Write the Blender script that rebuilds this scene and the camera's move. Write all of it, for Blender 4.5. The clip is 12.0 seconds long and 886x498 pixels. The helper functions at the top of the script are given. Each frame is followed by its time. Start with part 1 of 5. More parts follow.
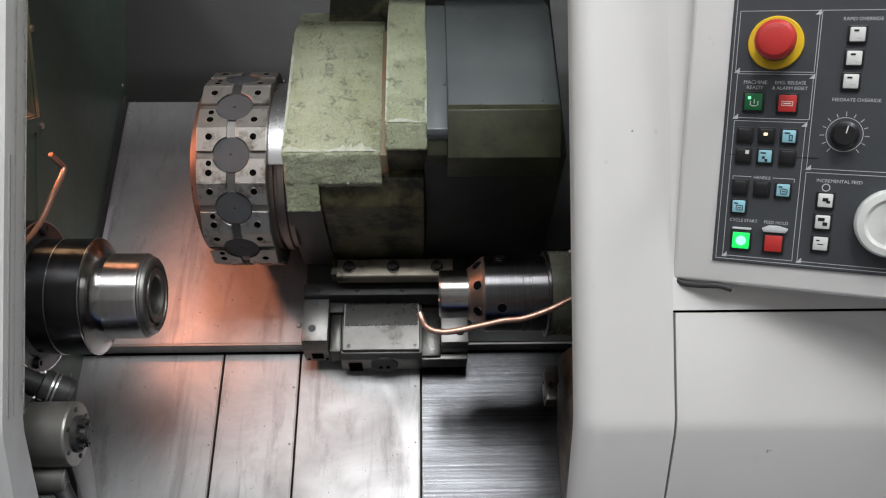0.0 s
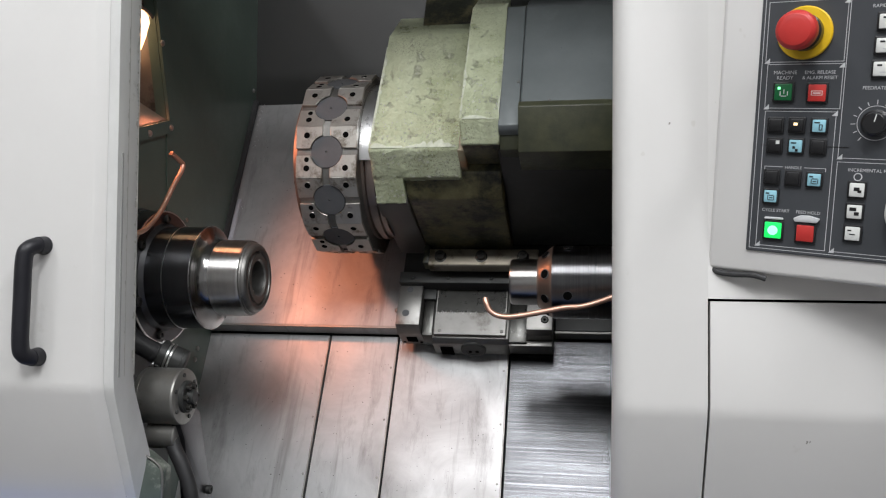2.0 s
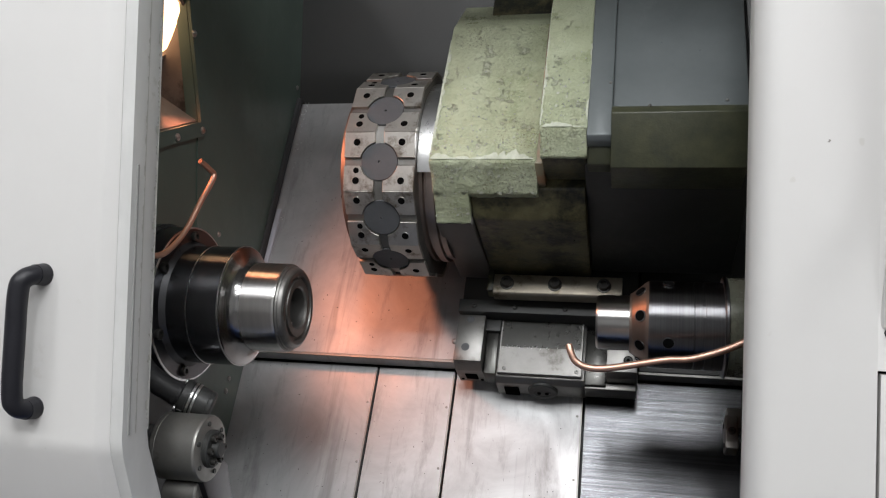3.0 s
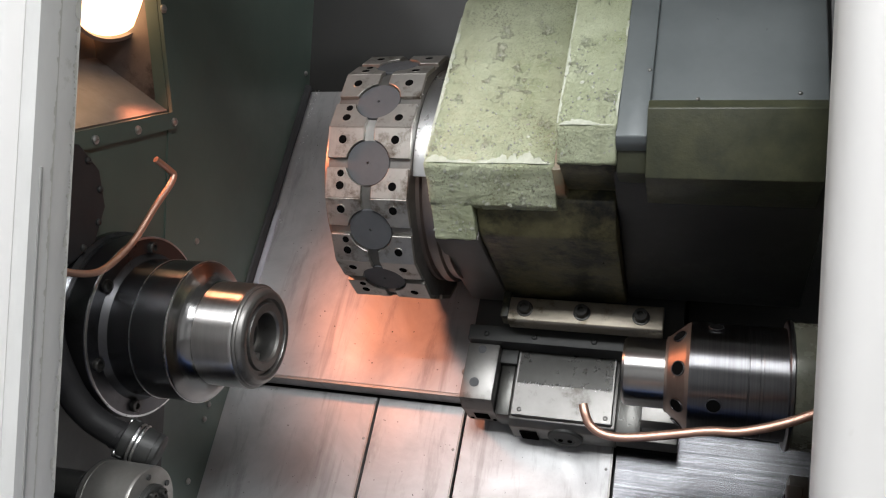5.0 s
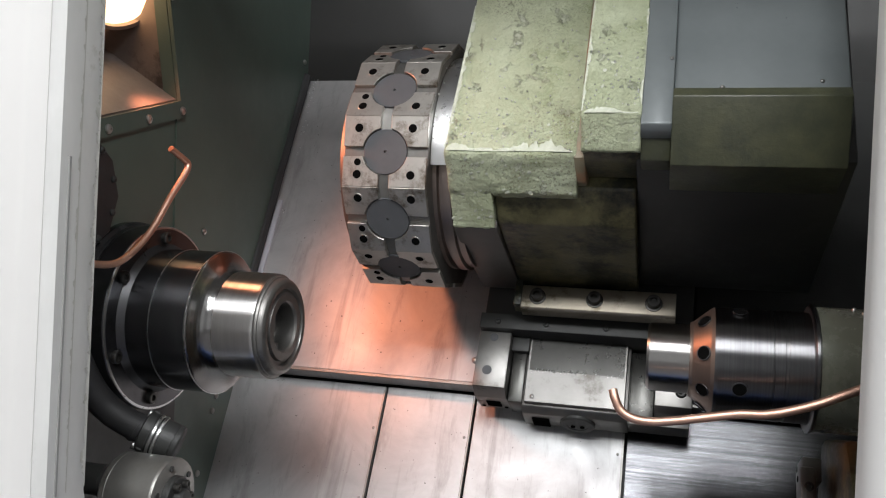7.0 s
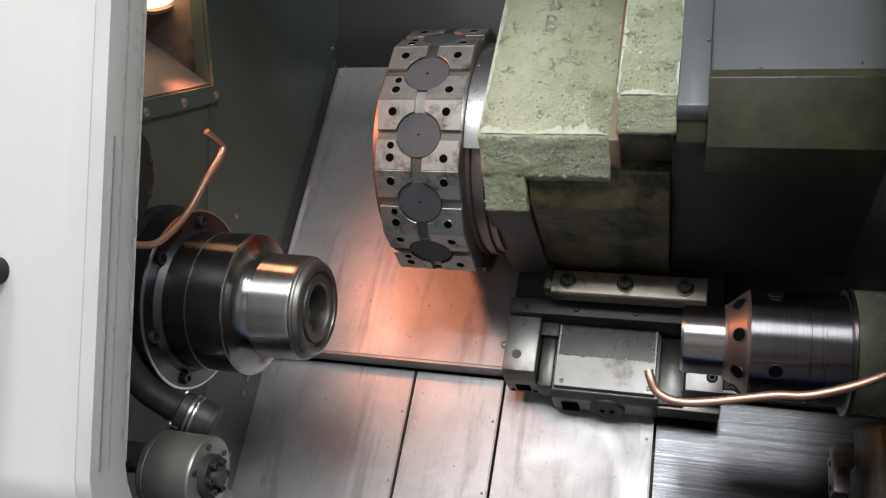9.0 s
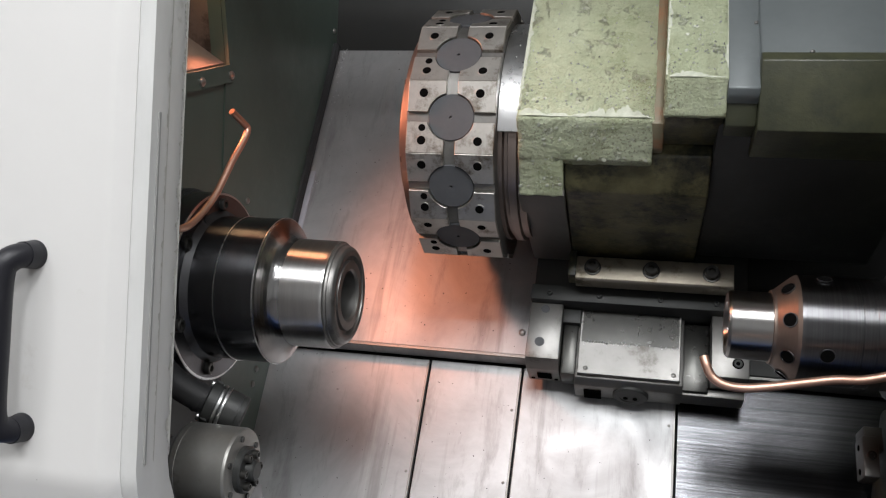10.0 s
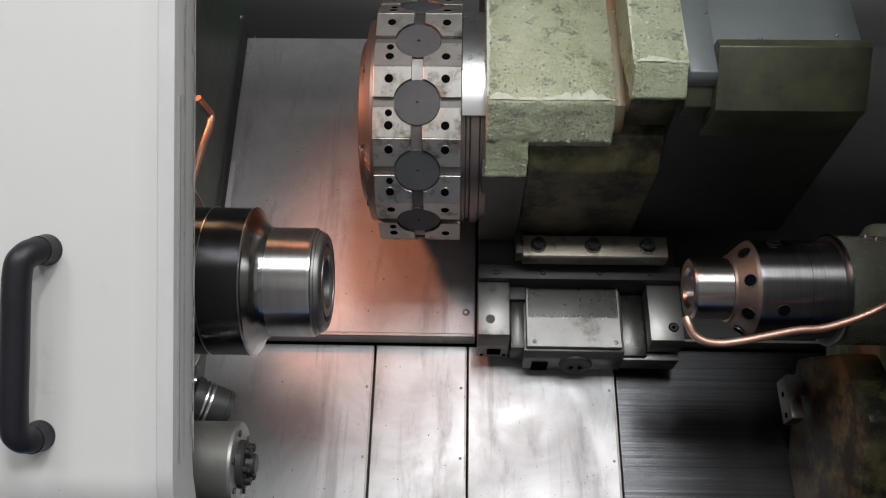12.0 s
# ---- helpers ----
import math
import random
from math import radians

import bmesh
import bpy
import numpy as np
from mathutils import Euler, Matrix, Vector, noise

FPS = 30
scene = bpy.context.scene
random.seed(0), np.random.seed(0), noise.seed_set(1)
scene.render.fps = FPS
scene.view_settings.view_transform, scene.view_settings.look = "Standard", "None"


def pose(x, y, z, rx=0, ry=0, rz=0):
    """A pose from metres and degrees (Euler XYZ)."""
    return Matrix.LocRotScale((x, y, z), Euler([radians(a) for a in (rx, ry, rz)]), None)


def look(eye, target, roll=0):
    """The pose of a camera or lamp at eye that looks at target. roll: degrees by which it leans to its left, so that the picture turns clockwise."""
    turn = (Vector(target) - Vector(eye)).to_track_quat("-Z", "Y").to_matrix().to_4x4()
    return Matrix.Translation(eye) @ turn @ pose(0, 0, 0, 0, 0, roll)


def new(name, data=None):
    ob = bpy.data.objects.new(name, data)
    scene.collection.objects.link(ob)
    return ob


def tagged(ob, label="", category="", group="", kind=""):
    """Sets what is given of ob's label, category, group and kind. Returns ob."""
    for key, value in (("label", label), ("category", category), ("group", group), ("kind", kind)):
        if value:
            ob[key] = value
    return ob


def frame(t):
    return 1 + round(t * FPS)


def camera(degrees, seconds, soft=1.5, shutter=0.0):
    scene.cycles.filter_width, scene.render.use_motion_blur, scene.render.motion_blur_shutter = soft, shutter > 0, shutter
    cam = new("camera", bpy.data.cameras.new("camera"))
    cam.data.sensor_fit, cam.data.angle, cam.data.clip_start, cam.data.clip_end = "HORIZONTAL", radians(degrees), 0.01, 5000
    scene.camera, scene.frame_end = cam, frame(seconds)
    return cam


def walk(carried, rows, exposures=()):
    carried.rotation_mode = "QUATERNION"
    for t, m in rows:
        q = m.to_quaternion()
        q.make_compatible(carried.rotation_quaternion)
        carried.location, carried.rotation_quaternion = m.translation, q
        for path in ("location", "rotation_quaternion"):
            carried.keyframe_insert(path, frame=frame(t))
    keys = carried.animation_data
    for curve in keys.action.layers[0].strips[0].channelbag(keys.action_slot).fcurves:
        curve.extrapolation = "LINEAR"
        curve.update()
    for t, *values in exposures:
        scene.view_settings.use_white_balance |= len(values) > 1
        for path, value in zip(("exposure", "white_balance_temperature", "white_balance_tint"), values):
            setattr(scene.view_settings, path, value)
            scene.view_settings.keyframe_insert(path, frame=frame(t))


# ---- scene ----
cam = camera(55.8, 12.0, soft=1.2)
PATH = [
    (0, (0.153, -0.072, 0.071), (0.194, 1.927, 0.138), -0.5),
    (0.5, (0.084, -0.044, 0.074), (0.106, 1.954, 0.152), -0.2),
    (1, (0.14, -0.057, 0.074), (0.062, 1.94, 0.144), -0.3),
    (1.5, (0.253, -0.121, 0.066), (0.042, 1.867, 0.133), -0.1),
    (2, (0.319, -0.14, 0.056), (-0.041, 1.826, 0.115), 0.5),
    (2.5, (0.314, -0.072, 0.067), (-0.144, 1.874, 0.117), 1.3),
    (3, (0.23, 0.074, 0.114), (-0.224, 2.021, 0.16), 1.7),
    (5, (0.257, 0.32, 0.167), (-0.341, 2.228, 0.177), 3.1),
    (5.5, (0.23, 0.317, 0.168), (-0.379, 2.222, 0.177), 3.0),
    (6, (0.208, 0.312, 0.163), (-0.373, 2.226, 0.165), 2.6),
    (6.5, (0.208, 0.306, 0.163), (-0.318, 2.236, 0.163), 2.6),
    (7, (0.198, 0.301, 0.161), (-0.333, 2.229, 0.152), 2.7),
    (9, (0.179, 0.29, 0.147), (-0.388, 2.208, 0.119), 2.9),
    (9.5, (0.136, 0.283, 0.14), (-0.39, 2.212, 0.106), 2.9),
    (10, (0.072, 0.288, 0.134), (-0.386, 2.235, 0.09), 3.0),
    (10.5, (0.046, 0.33, 0.145), (-0.392, 2.281, 0.102), 3.0),
    (11, (0.023, 0.344, 0.155), (-0.327, 2.313, 0.115), 2.9),
    (11.5, (-0.057, 0.286, 0.129), (-0.144, 2.284, 0.087), 1.4),
    (12, (-0.115, 0.24, 0.114), (-0.159, 2.239, 0.067), 0.7),
]
EXPOSURES = [(0, 0.01), (0.5, 0.05), (1, 0.11), (1.5, 0.14), (2.5, 0.14), (3, 0.15), (5, 0.48), (7, 0.47), (9, 0.33), (10.5, 0.31), (11.5, 0.22), (12, 0.03)]
walk(cam, [(t, look(eye, target, roll)) for t, eye, target, roll in PATH], EXPOSURES)


# ---- world, lamps, exposure ----
world = bpy.data.worlds.new("shop_air")
scene.world = world
world.use_nodes = True
world.node_tree.nodes["Background"].inputs[0].default_value = (0.84, 0.93, 1.0, 1)
world.node_tree.nodes["Background"].inputs[1].default_value = 0.085


def area_lamp(name, eye, target, sx, sy, watts, colour, roll=0):
    lamp = bpy.data.lights.new(name, "AREA")
    lamp.shape, lamp.size, lamp.size_y, lamp.energy, lamp.color = "RECTANGLE", sx, sy, watts, colour
    ob = new(name, lamp)
    ob.matrix_world = look(eye, target, roll)
    return ob


# ceiling tubes of the workshop: three across the aisle, and a long row farther from the machine
TUBES = [(0.20, -1.05, 2.22, 46, 0.30, 1.15), (-1.45, -0.75, 2.30, 20, 0.30, 1.15), (1.75, -0.75, 2.30, 40, 0.30, 1.15)]
TUBES += [(tx, -2.05, 2.36, 27, 1.20, 0.30) for tx in (-2.2, -0.75, 0.70, 2.15)]
for tx, ty, tz, watts, lx, ly in TUBES:
    area_lamp("tube_light", (tx, ty, tz), (tx, ty, 0), lx, ly, watts, (0.955, 0.972, 1.0))

# left inner wall: its face is x = 0, y runs away from the camera
LW = Matrix.Translation((-0.555, 1.90, 0)) @ pose(0, 0, 0, 0, 0, 3.0)
# the warm work lamp: its beam leaves the niche in the headstock wall
LENS_AT, LENS_DIR = Vector((-0.046, -0.580, 0.506)), Vector((0.74, -0.30, -0.52)).normalized()
spot = bpy.data.lights.new("work_light", "SPOT")
spot.energy, spot.color, spot.spot_size, spot.spot_blend, spot.shadow_soft_size = 9.0, (1.0, 0.31, 0.155), radians(94), 1.0, 0.04
new("work_light", spot).matrix_world = look((-0.526, 1.300, 0.388), (-0.06, 1.62, 0.055))

# ---- frames of reference ----
CV_, SV_ = math.cos(radians(62)), math.sin(radians(62))
# the slanted bed: (x along the spindle, v up the slope, w out of the slope)
SL = Matrix(((1, 0, 0, 0), (0, CV_, -SV_, 1.645), (0, SV_, CV_, -0.08), (0, 0, 0, 1)))
CX = -0.014                                       # where the carriage stands along the bed
AY, AZ = 1.31, 0.043                              # the spindle axis
PN = Matrix(((0.916, -0.070, -0.396, 0.532), (-0.402, -0.161, -0.901, 0.882), (0.0, 0.984, -0.176, 0.269), (0, 0, 0, 1))) @ pose(0, 0, 0, 0, 0, -6.5)
ID = Matrix.Identity(4)


# ---- materials ----
def nodes_of(name):
    m = bpy.data.materials.new(name)
    m.use_nodes = True
    t = m.node_tree
    return m, t, t.nodes["Principled BSDF"]


def noise_node(t, coord, scale, detail=4, rough=0.6, stretch=(1, 1, 1)):
    mp = t.nodes.new("ShaderNodeMapping")
    mp.inputs["Scale"].default_value = stretch
    t.links.new(coord, mp.inputs["Vector"])
    n = t.nodes.new("ShaderNodeTexNoise")
    n.inputs["Scale"].default_value, n.inputs["Detail"].default_value, n.inputs["Roughness"].default_value = scale, detail, rough
    t.links.new(mp.outputs[0], n.inputs["Vector"])
    return n.outputs["Fac"]


def ramp(t, fac, stops):
    r = t.nodes.new("ShaderNodeValToRGB")
    while len(r.color_ramp.elements) < len(stops):
        r.color_ramp.elements.new(0.5)
    for e, (p, c) in zip(r.color_ramp.elements, stops):
        e.position = p
        e.color = (c, c, c, 1) if isinstance(c, (int, float)) else (*c, 1)
    t.links.new(fac, r.inputs[0])
    return r.outputs[0]


def mix(t, fac, a, b):
    m = t.nodes.new("ShaderNodeMix")
    m.data_type = "RGBA"
    t.links.new(fac, m.inputs[0])
    for v, i in ((a, 6), (b, 7)):
        if isinstance(v, tuple):
            m.inputs[i].default_value = (*v, 1)
        else:
            t.links.new(v, m.inputs[i])
    return m.outputs[2]


def bump(t, bs, fac, strength, dist=0.001):
    b = t.nodes.new("ShaderNodeBump")
    b.inputs["Strength"].default_value, b.inputs["Distance"].default_value = strength, dist
    t.links.new(fac, b.inputs["Height"])
    t.links.new(b.outputs[0], bs.inputs["Normal"])


def surf(name, c1, c2, scale=8.0, rough=(0.4, 0.6), metal=0.0, grain=60.0, relief=0.15, stretch=(1, 1, 1), stain=None, stain_scale=5.0, stain_at=(0.55, 0.72), spec=0.5, aniso=0.0):
    """A surface that varies at two scales: c1 to c2 over patches, fine grain in roughness and relief, and stains."""
    m, t, bs = nodes_of(name)
    tc = t.nodes.new("ShaderNodeTexCoord").outputs["Object"]
    big = noise_node(t, tc, scale, 5, 0.65, stretch)
    fine = noise_node(t, tc, grain, 4, 0.7, stretch)
    col = mix(t, ramp(t, big, [(0.3, 0.0), (0.7, 1.0)]), c1, c2)
    if stain:
        col = mix(t, ramp(t, noise_node(t, tc, stain_scale, 8, 0.72), [(stain_at[0], 0.0), (stain_at[1], 1.0)]), col, stain)
    t.links.new(col, bs.inputs["Base Color"])
    both = t.nodes.new("ShaderNodeMath")
    both.operation = "ADD"
    t.links.new(big, both.inputs[0]), t.links.new(fine, both.inputs[1])
    t.links.new(ramp(t, both.outputs[0], [(0.35, rough[0]), (1.0, rough[1])]), bs.inputs["Roughness"])
    bs.inputs["Metallic"].default_value = metal
    bs.inputs["Specular IOR Level"].default_value = spec
    if aniso:
        # turned on a lathe: fine grooves run round the axis, so gloss spreads along x
        along = t.nodes.new("ShaderNodeCombineXYZ")
        along.inputs[0].default_value = 1.0
        bs.inputs["Anisotropic"].default_value = aniso
        t.links.new(along.outputs[0], bs.inputs["Tangent"])
    if relief:
        bump(t, bs, fine, relief)
    return m


def plain(name, c, rough=0.5, metal=0.0):
    return surf(name, c, tuple(v * 0.82 for v in c), 14, (rough * 0.85, min(1, rough * 1.2)), metal, 90, 0.06)


def glow(name, colour, strength):
    m, t, bs = nodes_of(name)
    bs.inputs["Base Color"].default_value = (*colour, 1)
    bs.inputs["Emission Color"].default_value = (*colour, 1)
    bs.inputs["Emission Strength"].default_value = strength
    bs.inputs["Roughness"].default_value = 0.3
    return m


def peeling_paint():
    """Green machine paint, soaked and flaking from the casting down to pale filler."""
    m, t, bs = nodes_of("peeling_green_paint")
    tc = t.nodes.new("ShaderNodeTexCoord").outputs["Object"]
    a = noise_node(t, tc, 11, 6, 0.7)
    c = mix(t, ramp(t, a, [(0.32, 0), (0.68, 1)]), (0.42, 0.46, 0.28), (0.64, 0.685, 0.49))
    flakes = noise_node(t, tc, 34, 10, 0.76)
    flake = ramp(t, flakes, [(0.595, 0), (0.61, 1)])
    c = mix(t, ramp(t, flakes, [(0.595, 0), (0.61, 0.5)]), c, (0.70, 0.71, 0.60))
    rim = ramp(t, flakes, [(0.575, 0), (0.594, 0.28), (0.604, 0)])
    c = mix(t, rim, c, (0.13, 0.13, 0.075))
    pits = ramp(t, noise_node(t, tc, 330, 4, 0.6), [(0.55, 0), (0.60, 0.6)])
    dense = ramp(t, noise_node(t, tc, 7, 3, 0.5), [(0.50, 0.0), (0.58, 1)])
    thick = t.nodes.new("ShaderNodeMath")
    thick.operation = "MULTIPLY"
    t.links.new(pits, thick.inputs[0]), t.links.new(dense, thick.inputs[1])
    c = mix(t, thick.outputs[0], c, (0.21, 0.20, 0.125))
    runs = noise_node(t, tc, 16, 6, 0.7, (1.0, 0.3, 0.3))
    t.links.new(mix(t, ramp(t, runs, [(0.56, 0), (0.78, 0.5)]), c, (0.20, 0.19, 0.10)), bs.inputs["Base Color"])
    t.links.new(ramp(t, a, [(0.3, 0.18), (0.7, 0.5)]), bs.inputs["Roughness"])
    lift = t.nodes.new("ShaderNodeMath")
    lift.operation = "MULTIPLY_ADD"
    t.links.new(flake, lift.inputs[0])
    lift.inputs[1].default_value = -0.5
    t.links.new(noise_node(t, tc, 60, 8, 0.75), lift.inputs[2])
    bump(t, bs, lift.outputs[0], 1.0, 0.009)
    return m


def oily_sheet(name, c1, c2, metal, rough):
    """Worn sheet steel under an oil film: clouds, drip streaks down the slope, dark specks and wiped scratches."""
    m, t, bs = nodes_of(name)
    tc = t.nodes.new("ShaderNodeTexCoord").outputs["Object"]
    cloud = noise_node(t, tc, 6, 7, 0.68)
    t.nodes[-1].inputs["Distortion"].default_value = 0.7
    smear = noise_node(t, tc, 15, 6, 0.72, (1.7, 0.35, 0.35))
    t.nodes[-1].inputs["Distortion"].default_value = 0.3
    drip = noise_node(t, tc, 30, 5, 0.6, (1.0, 0.07, 0.07))
    c = mix(t, ramp(t, cloud, [(0.33, 0), (0.66, 1)]), c1, c2)
    c = mix(t, ramp(t, smear, [(0.54, 0), (0.76, 0.6)]), c, (0.16, 0.15, 0.145))
    c = mix(t, ramp(t, drip, [(0.60, 0), (0.72, 0.5)]), c, (0.17, 0.16, 0.15))
    speck = ramp(t, noise_node(t, tc, 210, 2, 0.5), [(0.735, 0), (0.76, 1)])
    t.links.new(mix(t, speck, c, (0.05, 0.045, 0.04)), bs.inputs["Base Color"])
    both = t.nodes.new("ShaderNodeMath")
    both.operation = "MULTIPLY_ADD"
    t.links.new(smear, both.inputs[0])
    both.inputs[1].default_value = 0.6
    t.links.new(cloud, both.inputs[2])
    t.links.new(ramp(t, both.outputs[0], [(0.55, rough[0]), (1.05, rough[1])]), bs.inputs["Roughness"])
    bs.inputs["Metallic"].default_value = metal
    bump(t, bs, noise_node(t, tc, 90, 4, 0.7, (0.5, 1, 1)), 0.06)
    return m


CREAM = surf("cream_enamel", (0.685, 0.675, 0.658), (0.645, 0.635, 0.618), 3, (0.34, 0.48), 0, 55, 0.04, (1, 1, 1), (0.52, 0.50, 0.46), 9, (0.66, 0.82))
def speckle(m, scale, at, colour, stretch=(1, 1, 1)):
    """Sparse small marks over a surface's colour."""
    t = m.node_tree
    bs = t.nodes["Principled BSDF"]
    was = bs.inputs["Base Color"].links[0].from_socket
    tc = t.nodes.new("ShaderNodeTexCoord").outputs["Object"]
    t.links.new(mix(t, ramp(t, noise_node(t, tc, scale, 3, 0.55, stretch), [(at, 0), (at + 0.012, 0.85)]), was, colour), bs.inputs["Base Color"])
    return m


speckle(CREAM, 55, 0.765, (0.16, 0.15, 0.13))
speckle(CREAM, 14, 0.735, (0.60, 0.585, 0.555))
GRIME = surf("grimy_cream_edge", (0.64, 0.64, 0.625), (0.54, 0.54, 0.525), 12, (0.35, 0.55), 0, 80, 0.2, (1, 1, 0.35), (0.42, 0.42, 0.38), 26, (0.60, 0.75))
GROOVE = plain("dark_groove", (0.30, 0.30, 0.29), 0.5)
GREENLIP = surf("oily_green_lip", (0.11, 0.135, 0.115), (0.065, 0.08, 0.068), 10, (0.25, 0.5), 0, 60, 0.2, (1, 1, 1), (0.30, 0.32, 0.28), 14, (0.56, 0.68))
INNER = surf("dark_green_enamel", (0.090, 0.126, 0.102), (0.066, 0.094, 0.078), 4, (0.26, 0.42), 0, 40, 0.05, (1, 1, 1), (0.085, 0.095, 0.08), 7, (0.6, 0.8))
BACK = surf("brown_black_enamel", (0.014, 0.015, 0.014), (0.020, 0.018, 0.016), 3, (0.3, 0.5), 0, 40, 0.06)
PLATE = oily_sheet("way_cover_steel", (0.48, 0.475, 0.475), (0.36, 0.352, 0.352), 0.42, (0.36, 0.52))
TRAY = oily_sheet("tray_steel", (0.50, 0.50, 0.50), (0.37, 0.37, 0.37), 0.45, (0.34, 0.52))
# scored steel, its base darkened for the shadow of tailstock and saddle
COMB = surf("scored_shaded_steel", (0.115, 0.117, 0.123), (0.046, 0.047, 0.05), 11, (0.14, 0.26), 0.95, 70, 0.12, (0.12, 26, 26))
STEEL = surf("machined_steel", (0.52, 0.51, 0.49), (0.40, 0.395, 0.38), 9, (0.24, 0.42), 0.95, 150, 0.06, (1, 1, 1), (0.25, 0.23, 0.19), 16, (0.60, 0.76))
BARSTEEL = surf("brown_oiled_steel", (0.50, 0.455, 0.375), (0.37, 0.33, 0.265), 16, (0.26, 0.42), 0.9, 150, 0.06, (1, 1, 1), (0.12, 0.10, 0.06), 22, (0.54, 0.68))
SADDLE = surf("oily_machined_steel", (0.265, 0.258, 0.246), (0.185, 0.18, 0.172), 9, (0.26, 0.44), 0.9, 150, 0.06, (1, 1, 1), (0.09, 0.082, 0.07), 18, (0.56, 0.72))
PADS = surf("worn_turret_steel", (0.55, 0.535, 0.50), (0.40, 0.385, 0.355), 18, (0.26, 0.42), 0.92, 160, 0.08, (1, 1, 1), (0.15, 0.125, 0.095), 30, (0.52, 0.68))
CORE = surf("slot_steel", (0.27, 0.265, 0.25), (0.18, 0.172, 0.16), 18, (0.3, 0.5), 0.9, 120, 0.1)
PLUG = surf("grey_plug_plastic", (0.085, 0.088, 0.094), (0.065, 0.068, 0.073), 20, (0.42, 0.6), 0, 150, 0.06)
SHINE = surf("polished_ring", (0.72, 0.72, 0.72), (0.62, 0.62, 0.62), 6, (0.16, 0.30), 1.0, 140, 0.04, (1, 1, 1))
CHROME = surf("ground_chrome", (0.80, 0.785, 0.77), (0.66, 0.65, 0.64), 10, (0.25, 0.32), 1.0, 40, 0.02, (9, 0.5, 0.5), aniso=0.92)
SATIN = surf("dark_turned_steel", (0.19, 0.19, 0.195), (0.125, 0.125, 0.13), 14, (0.26, 0.36), 1.0, 120, 0.015, (30, 0.4, 0.4), aniso=0.9)
OILYSTEEL = surf("oily_cast_steel", (0.34, 0.335, 0.315), (0.23, 0.225, 0.21), 10, (0.26, 0.46), 0.75, 80, 0.10, (1, 1, 1), (0.09, 0.087, 0.08), 14, (0.56, 0.74))
FLANGE = surf("dark_flange_steel", (0.115, 0.115, 0.12), (0.075, 0.075, 0.08), 9, (0.2, 0.34), 0.95, 90, 0.05, (1, 1, 1), (0.05, 0.047, 0.042), 14, (0.56, 0.74))
BLACKSTEEL = surf("blackened_steel", (0.165, 0.169, 0.18), (0.115, 0.118, 0.126), 8, (0.18, 0.25), 0.97, 90, 0.0, (3, 0.4, 0.4), aniso=0.88)
GUN = surf("black_oxide_screws", (0.060, 0.058, 0.054), (0.040, 0.039, 0.036), 20, (0.2, 0.34), 0.6, 120, 0.05)
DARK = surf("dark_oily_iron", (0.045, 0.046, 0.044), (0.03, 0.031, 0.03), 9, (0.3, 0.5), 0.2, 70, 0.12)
RUBBER = surf("black_rubber", (0.020, 0.020, 0.021), (0.030, 0.030, 0.031), 30, (0.38, 0.6), 0, 120, 0.1)
GRIP = surf("black_grip_plastic", (0.010, 0.010, 0.013), (0.014, 0.014, 0.018), 30, (0.30, 0.42), 0, 260, 0.15, (1, 1, 1), None, 5, (0.5, 0.7), 0.35)
COPPER = surf("copper_tube", (0.74, 0.47, 0.365), (0.60, 0.355, 0.265), 14, (0.33, 0.46), 1.0, 120, 0.06)
BRONZE = surf("oily_bronze_ring", (0.37, 0.31, 0.28), (0.25, 0.205, 0.185), 10, (0.2, 0.4), 0.9, 100, 0.08, (3, 0.5, 0.5))
OILFILM = surf("oil_wet_steel", (0.085, 0.084, 0.08), (0.05, 0.05, 0.046), 14, (0.16, 0.30), 0.85, 100, 0.04)
FILLET = surf("turned_dark_fillet", (0.36, 0.355, 0.35), (0.27, 0.265, 0.26), 6, (0.15, 0.21), 1.0, 30, 0.0, (2, 0.7, 0.7), aniso=0.6)
SHOULDER = surf("turned_bright_steel", (0.50, 0.49, 0.475), (0.40, 0.39, 0.38), 6, (0.25, 0.33), 1.0, 30, 0.0, (2, 0.7, 0.7), aniso=0.9)
SLIDE = surf("oily_slide_enamel", (0.105, 0.098, 0.088), (0.080, 0.075, 0.068), 7, (0.25, 0.42), 0.1, 60, 0.05)
EDGEGRIME = surf("soft_edge_grime", (0.47, 0.465, 0.43), (0.36, 0.36, 0.33), 30, (0.4, 0.6), 0, 90, 0.2)
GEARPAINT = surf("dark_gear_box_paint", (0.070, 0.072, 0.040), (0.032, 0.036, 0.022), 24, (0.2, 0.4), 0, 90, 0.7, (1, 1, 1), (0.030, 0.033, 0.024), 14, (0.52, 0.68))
BARREL = surf("glossy_grey_green_enamel", (0.115, 0.118, 0.09), (0.075, 0.077, 0.057), 7, (0.14, 0.28), 0.1, 60, 0.06, (1, 1, 1), (0.05, 0.052, 0.038), 12, (0.58, 0.74))
# paler than the niche sides: the lens's light on the floor is painted in
LAMPFLOOR = surf("lamplight_niche_floor", (0.27, 0.245, 0.23), (0.17, 0.15, 0.14), 9, (0.3, 0.5), 0.2, 60, 0.15, (1, 1, 1), (0.14, 0.11, 0.09), 14, (0.58, 0.72))
NUT = surf("brown_oily_nut", (0.30, 0.235, 0.195), (0.21, 0.16, 0.135), 10, (0.22, 0.4), 0.9, 100, 0.05, (3, 0.5, 0.5))
PAINT = peeling_paint()
DOORCHIP = surf("bared_primer", (0.60, 0.60, 0.57), (0.46, 0.46, 0.43), 60, (0.4, 0.6), 0, 90, 0.3)
